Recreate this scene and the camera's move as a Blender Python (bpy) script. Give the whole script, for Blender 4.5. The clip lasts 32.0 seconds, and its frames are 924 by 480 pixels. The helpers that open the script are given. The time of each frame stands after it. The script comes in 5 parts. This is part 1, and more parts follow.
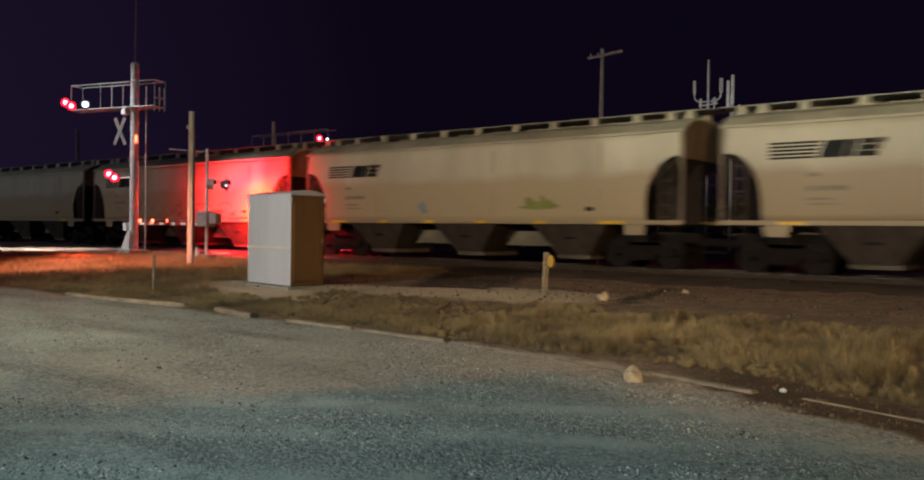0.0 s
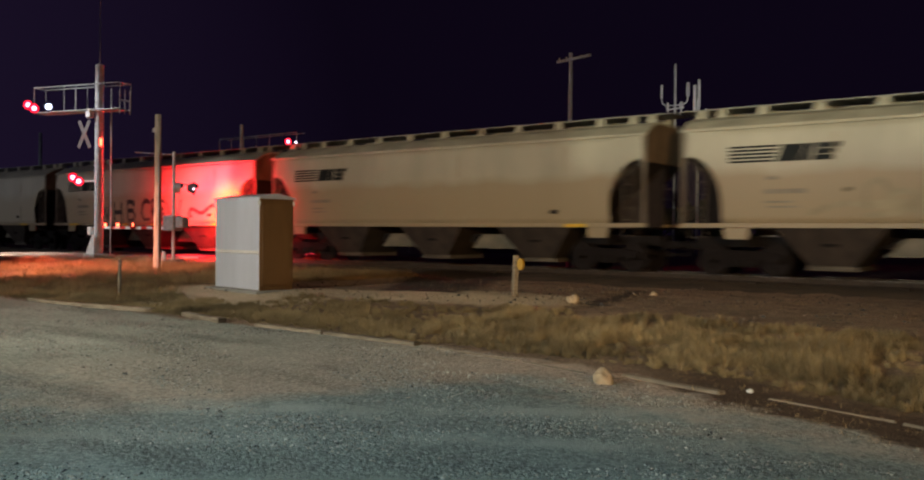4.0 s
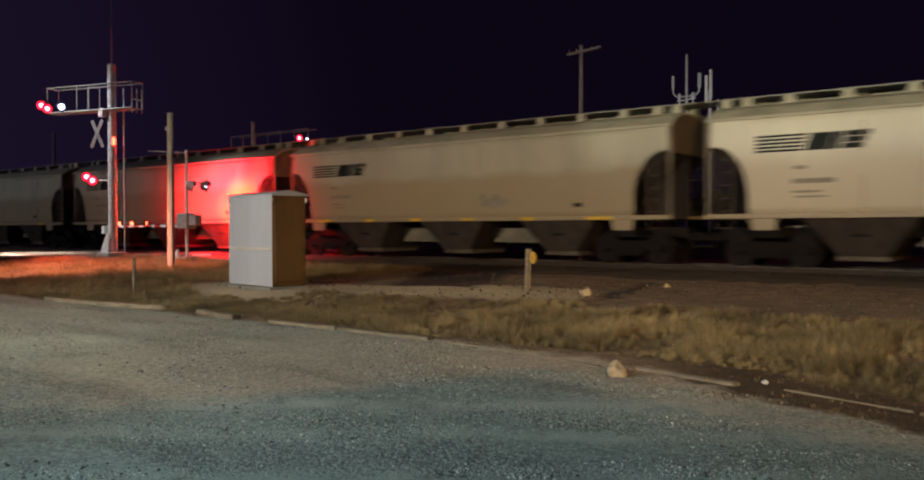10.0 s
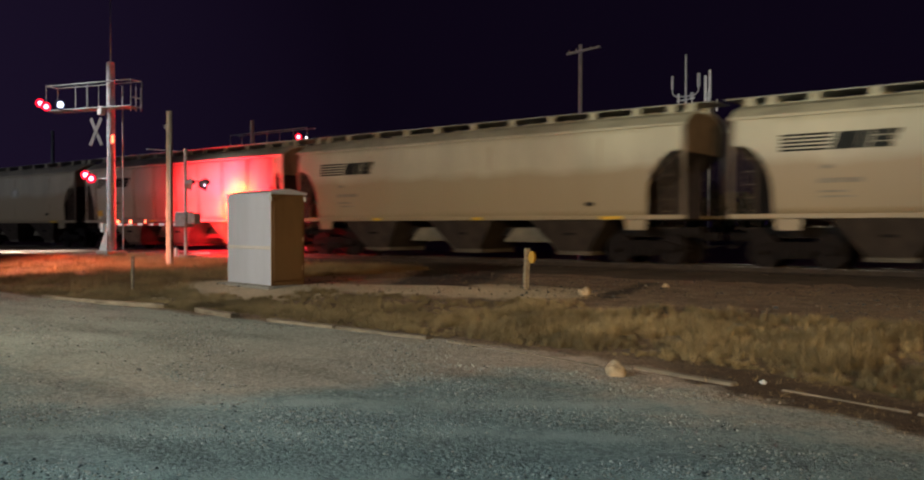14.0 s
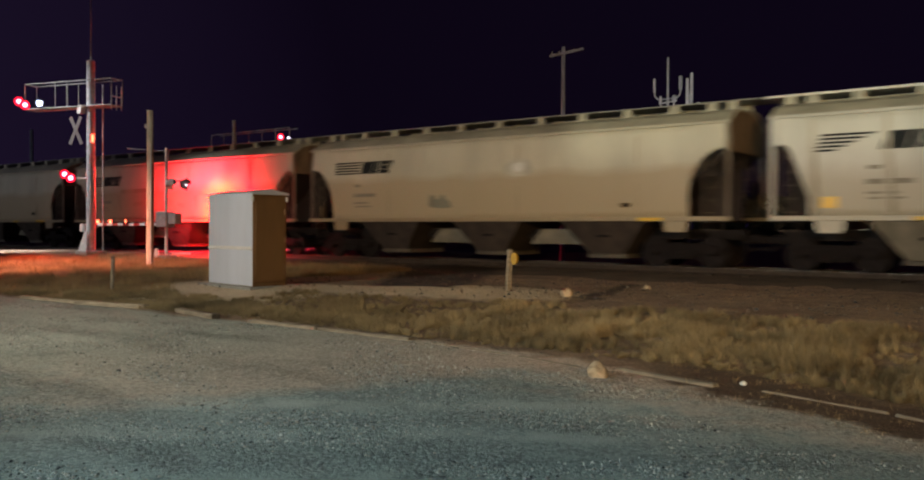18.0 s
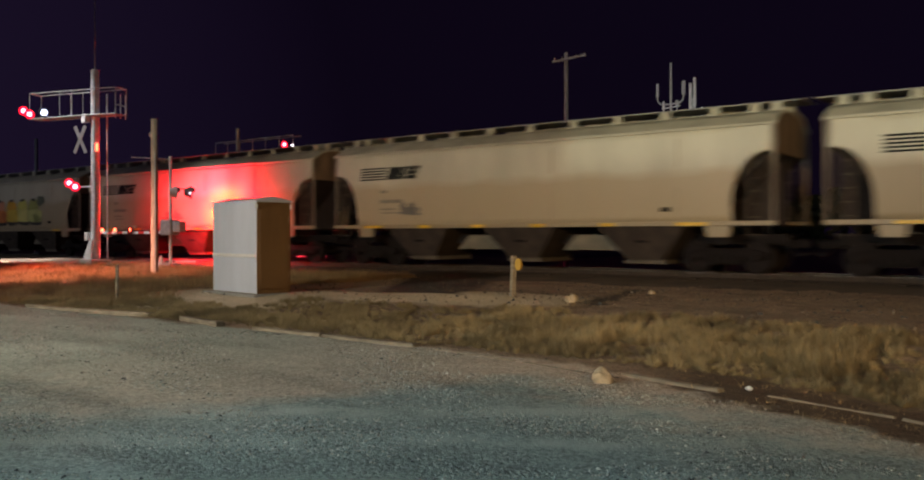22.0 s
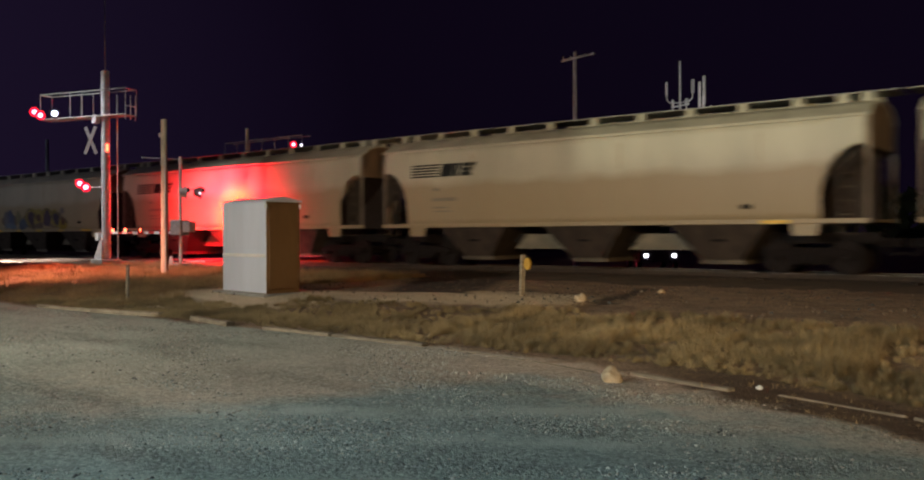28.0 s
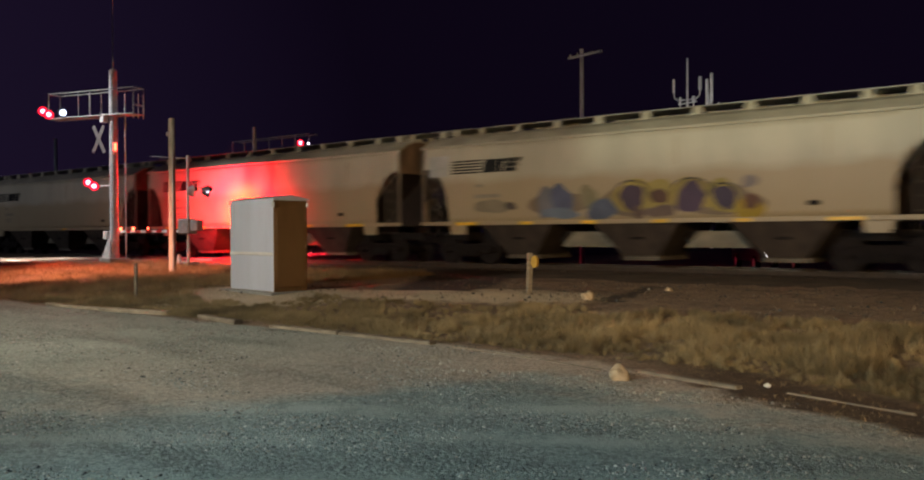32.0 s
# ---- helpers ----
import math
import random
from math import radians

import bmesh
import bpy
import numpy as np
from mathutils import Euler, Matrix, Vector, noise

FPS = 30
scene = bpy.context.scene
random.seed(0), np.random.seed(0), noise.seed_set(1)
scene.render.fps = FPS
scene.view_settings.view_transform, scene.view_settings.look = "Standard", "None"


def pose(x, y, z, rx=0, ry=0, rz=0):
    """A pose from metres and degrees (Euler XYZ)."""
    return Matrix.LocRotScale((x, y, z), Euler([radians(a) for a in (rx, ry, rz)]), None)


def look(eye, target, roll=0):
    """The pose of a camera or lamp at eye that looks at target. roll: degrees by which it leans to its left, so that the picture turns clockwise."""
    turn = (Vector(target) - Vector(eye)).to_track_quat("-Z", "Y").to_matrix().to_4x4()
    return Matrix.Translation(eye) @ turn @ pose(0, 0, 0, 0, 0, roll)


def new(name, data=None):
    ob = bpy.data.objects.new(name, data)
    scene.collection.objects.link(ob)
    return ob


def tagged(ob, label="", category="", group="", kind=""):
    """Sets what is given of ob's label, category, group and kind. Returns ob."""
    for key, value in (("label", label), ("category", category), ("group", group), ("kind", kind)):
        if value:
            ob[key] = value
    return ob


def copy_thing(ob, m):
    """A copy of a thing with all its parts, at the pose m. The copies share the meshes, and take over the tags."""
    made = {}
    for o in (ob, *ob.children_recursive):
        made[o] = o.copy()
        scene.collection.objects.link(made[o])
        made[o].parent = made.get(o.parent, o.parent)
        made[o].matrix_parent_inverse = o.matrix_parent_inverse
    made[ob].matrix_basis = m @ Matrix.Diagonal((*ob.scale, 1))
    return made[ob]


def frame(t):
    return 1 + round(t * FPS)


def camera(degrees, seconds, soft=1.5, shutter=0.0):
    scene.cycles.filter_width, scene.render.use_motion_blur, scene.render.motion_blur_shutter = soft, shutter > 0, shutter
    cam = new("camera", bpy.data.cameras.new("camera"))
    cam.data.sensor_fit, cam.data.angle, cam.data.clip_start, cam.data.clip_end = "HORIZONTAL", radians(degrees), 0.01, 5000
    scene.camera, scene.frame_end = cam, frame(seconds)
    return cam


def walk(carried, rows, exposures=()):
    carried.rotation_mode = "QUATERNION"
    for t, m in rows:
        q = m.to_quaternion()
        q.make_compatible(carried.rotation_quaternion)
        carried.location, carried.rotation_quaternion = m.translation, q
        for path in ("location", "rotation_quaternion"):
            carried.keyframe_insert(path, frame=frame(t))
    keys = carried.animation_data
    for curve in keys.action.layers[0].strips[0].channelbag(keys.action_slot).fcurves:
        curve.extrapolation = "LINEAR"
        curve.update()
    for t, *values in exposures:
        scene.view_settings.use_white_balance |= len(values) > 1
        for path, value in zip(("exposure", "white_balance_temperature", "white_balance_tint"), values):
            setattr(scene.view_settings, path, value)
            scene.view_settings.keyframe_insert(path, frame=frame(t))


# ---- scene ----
cam = camera(56.8, 32.0, soft=2.0, shutter=1.0)

# The eye stays in one place; seconds, pitch, roll and heading in degrees.
EYE = (0.0, 0.0, 1.6)
TURNS = [
    (0, 89.35, -0.74, 39.54), (0.5, 89.43, -0.68, 39.18), (1, 89.46, -0.66, 38.85), (1.5, 89.48, -0.65, 38.61),
    (2, 89.53, -0.64, 38.42), (2.5, 89.56, -0.60, 38.29), (3, 89.60, -0.56, 38.09), (3.5, 89.61, -0.56, 37.78),
    (5.5, 89.39, -0.56, 36.57), (6, 89.27, -0.48, 36.06), (6.5, 89.22, -0.43, 35.88), (7, 89.19, -0.31, 36.09),
    (7.5, 89.13, -0.04, 36.91), (8, 89.16, 0.13, 37.64), (8.5, 89.21, 0.17, 37.95), (9, 89.25, 0.18, 38.15),
    (9.5, 89.24, 0.17, 38.31), (10, 89.21, 0.14, 38.33), (10.5, 89.18, 0.13, 38.32), (11, 89.18, 0.16, 38.33),
    (11.5, 89.15, 0.12, 38.35), (12, 89.16, 0.08, 38.37), (12.5, 89.18, 0.05, 38.37), (13, 89.18, 0.04, 38.33),
    (13.5, 89.18, -0.00, 38.29), (14, 89.16, -0.04, 38.25), (14.5, 89.11, -0.06, 38.17), (16.5, 89.22, -0.26, 37.30),
    (17, 89.23, -0.24, 37.23), (17.5, 89.25, -0.23, 37.17), (18, 89.24, -0.25, 37.09), (18.5, 89.22, -0.25, 37.00),
    (19, 89.24, -0.21, 36.86), (19.5, 89.24, -0.17, 36.70), (20, 89.25, -0.13, 36.65), (20.5, 89.36, -0.06, 36.78),
    (21, 89.53, 0.01, 37.03), (21.5, 89.61, 0.03, 37.17), (22, 89.66, 0.10, 37.35), (22.5, 89.70, 0.15, 37.49),
    (23, 89.70, 0.16, 37.56), (23.5, 89.74, 0.18, 37.63), (24, 89.74, 0.19, 37.67), (24.5, 89.72, 0.21, 37.66),
    (25, 89.73, 0.21, 37.67), (25.5, 89.77, 0.25, 37.70), (27.5, 89.60, 0.24, 37.97), (28, 89.62, 0.24, 37.95),
    (28.5, 89.60, 0.24, 38.00), (29, 89.55, 0.25, 38.12), (29.5, 89.53, 0.28, 38.30), (30, 89.55, 0.32, 38.41),
    (30.5, 89.54, 0.35, 38.44), (31, 89.53, 0.38, 38.45), (31.5, 89.52, 0.37, 38.45), (32, 89.49, 0.35, 38.42),
]
walk(cam, [(t, pose(*EYE, rx, ry, rz)) for t, rx, ry, rz in TURNS], exposures=[(0.0, 0.0), (32.0, 0.0)])

# ---- world and light ----
world = bpy.data.worlds.new("night_sky")
scene.world = world
world.use_nodes = True
wn = world.node_tree.nodes
wl = world.node_tree.links
# a faint town glow that thins out along the track and upwards
wt, ws, wr, wm = wn.new("ShaderNodeTexCoord"), wn.new("ShaderNodeSeparateXYZ"), wn.new("ShaderNodeMapRange"), wn.new("ShaderNodeMix")
wm.data_type = "RGBA"
wl.new(wt.outputs["Generated"], ws.inputs[0])
wl.new(ws.outputs[0], wr.inputs[0])
wr.inputs[1].default_value, wr.inputs[2].default_value = -0.98, -0.70
wm.inputs[6].default_value, wm.inputs[7].default_value = (0.85, 0.5, 1.62, 1), (0.28, 0.145, 0.53, 1)
wl.new(wr.outputs[0], wm.inputs[0])
wl.new(wm.outputs[2], wn["Background"].inputs[0])
wn["Background"].inputs[1].default_value = 0.0125


def lamp(name, kind, eye, target, watts, colour, size=0.3, cone=80, blend=0.4):
    data = bpy.data.lights.new(name, kind)
    data.energy, data.color = watts, colour
    if kind == "AREA":
        data.size = size
    else:
        data.shadow_soft_size = size
    if kind == "SPOT":
        data.spot_size, data.spot_blend = radians(cone), blend
    ob = new(name, data)
    ob.matrix_world = look(eye, target)
    return ob


SODIUM = (1.0, 0.62, 0.25)
LED = (1.0, 0.94, 0.76)
RED = (1.0, 0.004, 0.014)
# unseen lamps added behind the viewer, round the crossing and below the tower
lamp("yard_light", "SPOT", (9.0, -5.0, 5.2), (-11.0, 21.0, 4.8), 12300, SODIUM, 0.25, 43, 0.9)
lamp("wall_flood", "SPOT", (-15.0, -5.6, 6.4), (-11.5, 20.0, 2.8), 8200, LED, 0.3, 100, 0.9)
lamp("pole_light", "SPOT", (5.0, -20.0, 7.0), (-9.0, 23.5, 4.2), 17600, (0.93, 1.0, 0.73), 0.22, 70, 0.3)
lamp("wall_light", "SPOT", (-4.5, -5.0, 3.7), (0.2, 7.0, 0.0), 2300, (0.70, 0.97, 1.0), 0.2, 100, 0.9)
# added spot that lights only the signal mast and its arm
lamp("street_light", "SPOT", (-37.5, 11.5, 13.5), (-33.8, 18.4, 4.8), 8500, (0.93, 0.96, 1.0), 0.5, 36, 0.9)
lamp("road_light", "SPOT", (-42.5, 15.5, 9.0), (-41.0, 17.8, 0.4), 32000, (1.0, 0.76, 0.58), 0.25, 48, 0.7)
# added dim fill for the most distant cars
lamp("lot_light", "SPOT", (-60.0, -5.0, 8.0), (-53.0, 23.0, 2.0), 3200, (0.92, 0.95, 1.0), 0.3, 60, 0.9)
lamp("tower_light", "SPOT", (-28.0, 60.0, 6.0), (-30.0, 70.0, 14.0), 1500, (0.95, 0.95, 1.0), 0.2, 60, 0.6)
# beam of an assumed waiting car, added to light the mast foot
lamp("headlight_beam", "SPOT", (-41.0, 8.0, 0.85), (-34.6, 19.0, 1.1), 2400, (1.0, 0.86, 0.70), 0.12, 15, 0.8)
# flashing signals: beams of the gate and mast lenses, with added fills among them
# added orange lamp that makes the yellow core of the red glow
lamp("signal_beam_train", "SPOT", (-31.0, 22.2, 2.45), (-31.0, 23.5, 2.35), 900, (1.0, 0.24, 0.004), 0.1, 120, 0.7)
lamp("signal_beam_gate", "SPOT", (-31.5, 21.4, 2.9), (-31.5, 23.5, 2.7), 9600, RED, 0.1, 146, 1.0)
# added red fill that widens the glow on the train
lamp("signal_beam_back", "SPOT", (-34.0, 21.2, 3.1), (-34.2, 23.5, 2.9), 1100, RED, 0.1, 150, 1.0)
lamp("signal_beam_mast", "SPOT", (-34.0, 16.8, 2.3), (-30.4, 15.6, 0.0), 3200, (1.0, 0.15, 0.08), 0.1, 66, 0.8)
# added warm fill for the verge, with no fixture of its own
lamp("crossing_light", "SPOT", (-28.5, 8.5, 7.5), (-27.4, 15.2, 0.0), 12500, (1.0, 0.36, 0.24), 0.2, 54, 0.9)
# added red fill that shines in under the train from behind
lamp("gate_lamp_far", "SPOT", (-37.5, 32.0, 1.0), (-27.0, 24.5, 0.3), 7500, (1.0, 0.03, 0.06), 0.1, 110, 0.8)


# ---- materials ----
def material(name, colour, rough=0.7, metal=0.0, dark=0.6, scale=6.0, fine=60.0, bump=0.15, amount=0.5, stretch=(1, 1, 1), vary=0.0, dist=0.01):
    """A surface with broad stains and fine grain; dark: how far the stains go; vary: change from piece to piece."""
    m = bpy.data.materials.new(name)
    m.use_nodes = True
    nt = m.node_tree
    n, l = nt.nodes, nt.links
    b = n["Principled BSDF"]
    tc = n.new("ShaderNodeTexCoord")
    mp = n.new("ShaderNodeMapping")
    mp.inputs["Scale"].default_value = stretch
    l.new(tc.outputs["Object"], mp.inputs["Vector"])
    big, small = n.new("ShaderNodeTexNoise"), n.new("ShaderNodeTexNoise")
    big.inputs["Scale"].default_value, big.inputs["Detail"].default_value = scale, 5
    small.inputs["Scale"].default_value, small.inputs["Detail"].default_value = fine, 3
    l.new(mp.outputs[0], big.inputs["Vector"])
    l.new(mp.outputs[0], small.inputs["Vector"])
    ramp = n.new("ShaderNodeValToRGB")
    ramp.color_ramp.elements[0].position, ramp.color_ramp.elements[1].position = 0.36, 0.66
    l.new(big.outputs["Fac"], ramp.inputs["Fac"])
    mix = n.new("ShaderNodeMix")
    mix.data_type = "RGBA"
    mix.inputs[6].default_value = (*[c * dark for c in colour], 1)
    mix.inputs[7].default_value = (*colour, 1)
    l.new(ramp.outputs["Color"], mix.inputs[0])
    hsv = n.new("ShaderNodeHueSaturation")
    l.new(mix.outputs[2], hsv.inputs["Color"])
    mr = n.new("ShaderNodeMapRange")
    mr.inputs[3].default_value, mr.inputs[4].default_value = 1 - amount * 0.5, 1 + amount * 0.5
    l.new(small.outputs["Fac"], mr.inputs[0])
    out = mr.outputs[0]
    if vary:
        oi = n.new("ShaderNodeObjectInfo")
        mv = n.new("ShaderNodeMapRange")
        mv.inputs[3].default_value, mv.inputs[4].default_value = 1 - vary, 1 + vary * 0.5
        l.new(oi.outputs["Random"], mv.inputs[0])
        mul = n.new("ShaderNodeMath")
        mul.operation = "MULTIPLY"
        l.new(out, mul.inputs[0])
        l.new(mv.outputs[0], mul.inputs[1])
        out = mul.outputs[0]
    l.new(out, hsv.inputs["Value"])
    l.new(hsv.outputs[0], b.inputs["Base Color"])
    b.inputs["Roughness"].default_value, b.inputs["Metallic"].default_value = rough, metal
    if bump:
        bp = n.new("ShaderNodeBump")
        bp.inputs["Strength"].default_value, bp.inputs["Distance"].default_value = bump, dist
        l.new(small.outputs["Fac"], bp.inputs["Height"])
        l.new(bp.outputs[0], b.inputs["Normal"])
    return m


def glow(name, colour, strength):
    m = bpy.data.materials.new(name)
    m.use_nodes = True
    b = m.node_tree.nodes["Principled BSDF"]
    b.inputs["Base Color"].default_value = (*colour, 1)
    b.inputs["Emission Color"].default_value = (*colour, 1)
    b.inputs["Emission Strength"].default_value = strength
    return m


M_CAR = material("weathered_grey_car_paint", (0.55, 0.515, 0.425), 0.48, 0, 0.8, 0.7, 9, 0.05, 0.14, (1, 1, 0.25), 0.12)
M_CARLIGHT = material("clean_grey_car_paint", (0.70, 0.66, 0.56), 0.45, 0, 0.85, 0.7, 9, 0.05, 0.14, (1, 1, 0.25))
M_CARMID = material("lightly_weathered_car_paint", (0.64, 0.60, 0.50), 0.47, 0, 0.8, 0.7, 9, 0.05, 0.14, (1, 1, 0.25))
M_ROOF = material("dusty_roof_paint", (0.54, 0.51, 0.40), 0.6, 0, 0.7, 1.5, 20, 0.1, 0.2)
M_WHITECAR = material("white_car_paint", (0.66, 0.65, 0.60), 0.42, 0, 0.8, 0.8, 9, 0.05, 0.14, (1, 1, 0.3))
M_HOPPER = material("dark_hopper_steel", (0.058, 0.042, 0.035), 0.85, 0, 0.55, 2.0, 20, 0.1, 0.3, vary=0.15)
M_POSTRUST = material("rusty_corner_post", (0.26, 0.21, 0.165), 0.7, 0, 0.6, 3, 25, 0.1, 0.4, (1, 1, 0.4))
M_OUTLET = material("dusty_outlet_gate", (0.15, 0.125, 0.10), 0.7, 0, 0.6, 2, 20, 0.1, 0.3)
M_RIDGE = material("dusty_ridge_plate", (0.26, 0.23, 0.18), 0.7, 0, 0.6, 2, 20, 0.1, 0.3)
M_END = material("rusty_end_sheet", (0.27, 0.175, 0.11), 0.75, 0, 0.5, 2.5, 25, 0.1, 0.4, (1, 1, 0.4), 0.2)
M_LADDER = material("grimy_ladder_steel", (0.13, 0.105, 0.085), 0.8, 0, 0.6, 4, 40, 0.1, 0.4)
M_DARK = material("black_grimy_steel", (0.024, 0.020, 0.021), 0.85, 0.0, 0.6, 4, 40, 0.1, 0.4)
M_TRUCK = material("greasy_truck_casting", (0.019, 0.015, 0.016), 0.9, 0.0, 0.6, 5, 40, 0.15, 0.4)
M_WHEEL = material("worn_wheel_steel", (0.024, 0.019, 0.02), 0.8, 0.0, 0.6, 6, 40, 0.1, 0.3)
for _m in (M_DARK, M_TRUCK, M_WHEEL):
    _m.node_tree.nodes["Principled BSDF"].inputs["Specular IOR Level"].default_value = 0.12
M_GALV = material("galvanised_steel", (0.66, 0.66, 0.66), 0.42, 0.15, 0.75, 6, 60, 0.08, 0.25)
M_ALU = material("brushed_aluminium_panel", (0.74, 0.765, 0.88), 0.38, 0.25, 0.85, 1.2, 90, 0.05, 0.15, (1, 1, 0.2))
M_HIGHLIGHT = material("painted_highlight_strip", (0.92, 0.88, 0.86), 0.3, 0.1, 0.8, 1.2, 90, 0.02, 0.15)
# cabinet aluminium away from the front, its shade put into a dark brown
M_BOXSHADE = material("shaded_cabinet_side", (0.25, 0.135, 0.055), 0.5, 0.1, 0.75, 1.5, 60, 0.05, 0.2, (1, 1, 0.3))
M_WOOD = material("grey_weathered_timber", (0.35, 0.285, 0.21), 0.85, 0, 0.55, 3, 40, 0.4, 0.5, (1, 6, 6), 0.25)
M_POLE = material("weathered_wood_pole", (0.70, 0.62, 0.50), 0.85, 0, 0.6, 4, 50, 0.3, 0.4, (5, 5, 0.6))
M_UTIL = material("grey_weathered_utility_pole", (0.31, 0.33, 0.42), 0.85, 0, 0.6, 4, 50, 0.3, 0.4, (5, 5, 0.6))
M_TIE = material("creosoted_tie", (0.10, 0.075, 0.06), 0.85, 0, 0.6, 4, 40, 0.3, 0.4, vary=0.3)
M_RAIL = material("rusty_rail", (0.055, 0.037, 0.028), 0.8, 0.0, 0.6, 5, 40, 0.1, 0.3)
M_RAILTOP = material("polished_rail_head", (0.28, 0.26, 0.25), 0.5, 1.0, 0.85, 3, 40, 0.02, 0.1)
M_ROAD = material("worn_asphalt", (0.085, 0.08, 0.078), 0.85, 0, 0.7, 0.6, 90, 0.3, 0.6, dist=0.006)
M_LINE = material("worn_road_paint", (0.72, 0.70, 0.64), 0.7, 0, 0.7, 3, 60, 0.1, 0.3)
M_PANEL = material("concrete_crossing_panel", (0.36, 0.34, 0.31), 0.85, 0, 0.7, 2, 50, 0.2, 0.3, vary=0.15)
M_LOGO = material("black_stencil_paint", (0.022, 0.025, 0.028), 0.6, 0, 0.7, 3, 30, 0, 0.2)
M_LOGO.node_tree.nodes["Principled BSDF"].inputs["Specular IOR Level"].default_value = 0.1
M_FADED = material("faded_stencil_paint", (0.33, 0.295, 0.24), 0.7, 0, 0.7, 3, 30, 0, 0.3)
M_STREAK = material("thin_rust_streak", (0.40, 0.34, 0.25), 0.8, 0, 0.7, 2, 20, 0, 0.3)
M_YELLOW = material("yellow_reflective_tape", (0.95, 0.60, 0.06), 0.4, 0, 0.7, 3, 30, 0, 0.2)
M_POSTYEL = material("faded_yellow_plastic", (0.55, 0.33, 0.03), 0.5, 0, 0.7, 6, 40, 0.05, 0.2)
M_WHITE = material("white_sign_sheet", (0.75, 0.74, 0.72), 0.5, 0, 0.8, 5, 40, 0.03, 0.1)
M_BLACKPAINT = material("black_signal_paint", (0.02, 0.02, 0.022), 0.5, 0, 0.7, 5, 40, 0.05, 0.2)
M_WASHEDHEAD = material("light_washed_lamp_housing", (0.55, 0.52, 0.52), 0.5, 0, 0.7, 5, 40, 0.05, 0.3)
M_HEADGREY = material("weathered_lamp_housing", (0.16, 0.15, 0.155), 0.5, 0, 0.7, 5, 40, 0.05, 0.3)
M_OLDSIGN = material("grimy_sign_sheet", (0.22, 0.185, 0.175), 0.6, 0, 0.7, 5, 40, 0.03, 0.2)
# end frames coloured near black for the shade between the cars
M_ENDSHADE = material("end_frame_shade_paint", (0.028, 0.016, 0.014), 0.85, 0, 0.6, 3, 30, 0.1, 0.4)
M_DULLGALV = material("dull_galvanised_steel", (0.30, 0.29, 0.28), 0.55, 0.1, 0.7, 6, 60, 0.08, 0.3)
M_STONE = material("pale_limestone", (0.55, 0.42, 0.28), 0.85, 0, 0.65, 8, 60, 0.5, 0.4, dist=0.02)
M_GLOWRED = glow("lit_red_lens", (1.0, 0.10, 0.14), 16)
M_GLOWHALO = glow("red_lens_halo", (1.0, 0.006, 0.03), 2.2)
M_GLOWRED2 = glow("red_gate_lamp", (1.0, 0.09, 0.04), 9)
M_GLOWBLUE = glow("lit_white_lens", (0.72, 0.78, 1.0), 4.0)
M_GLOWSMALL = glow("small_white_lens", (0.8, 0.75, 1.0), 5)
M_HEAD = glow("headlight_lens", (0.9, 0.95, 1.0), 9)
M_REDLENS = material("dull_red_lens", (0.25, 0.02, 0.02), 0.25, 0, 0.8, 5, 40, 0, 0.1)
M_REDTAPE = material("red_reflective_tape", (0.60, 0.03, 0.02), 0.4, 0, 0.8, 5, 40, 0, 0.1)


def shade_tinted(m, tint, low, high):
    """Shade painted as a tint on the lower part of a car's side, thinning out upwards."""
    nt = m.node_tree
    n, l = nt.nodes, nt.links
    b = n["Principled BSDF"]
    src = b.inputs["Base Color"].links[0].from_socket
    tc, sep, nz = n.new("ShaderNodeTexCoord"), n.new("ShaderNodeSeparateXYZ"), n.new("ShaderNodeTexNoise")
    l.new(tc.outputs["Object"], sep.inputs[0])
    l.new(tc.outputs["Object"], nz.inputs["Vector"])
    nz.inputs["Scale"].default_value, nz.inputs["Detail"].default_value = 0.8, 4
    add = n.new("ShaderNodeMath")
    add.operation = "MULTIPLY_ADD"
    l.new(nz.outputs["Fac"], add.inputs[0])
    add.inputs[1].default_value = 0.5
    l.new(sep.outputs[2], add.inputs[2])
    mr = n.new("ShaderNodeMapRange")
    l.new(add.outputs[0], mr.inputs[0])
    for i, v in enumerate((low, high, 0.85, 0.0)):
        mr.inputs[i + 1].default_value = v
    mix = n.new("ShaderNodeMix")
    mix.data_type = "RGBA"
    l.new(mr.outputs[0], mix.inputs[0])
    l.new(src, mix.inputs[6])
    mix.inputs[7].default_value = (*tint, 1)
    l.new(mix.outputs[2], b.inputs["Base Color"])


shade_tinted(M_CAR, (0.375, 0.29, 0.185), 3.02, 3.32)
shade_tinted(M_CARMID, (0.47, 0.375, 0.25), 3.02, 3.32)
shade_tinted(M_CARLIGHT, (0.58, 0.50, 0.38), 2.95, 3.45)
shade_tinted(M_WHITECAR, (0.50, 0.45, 0.36), 2.6, 3.2)


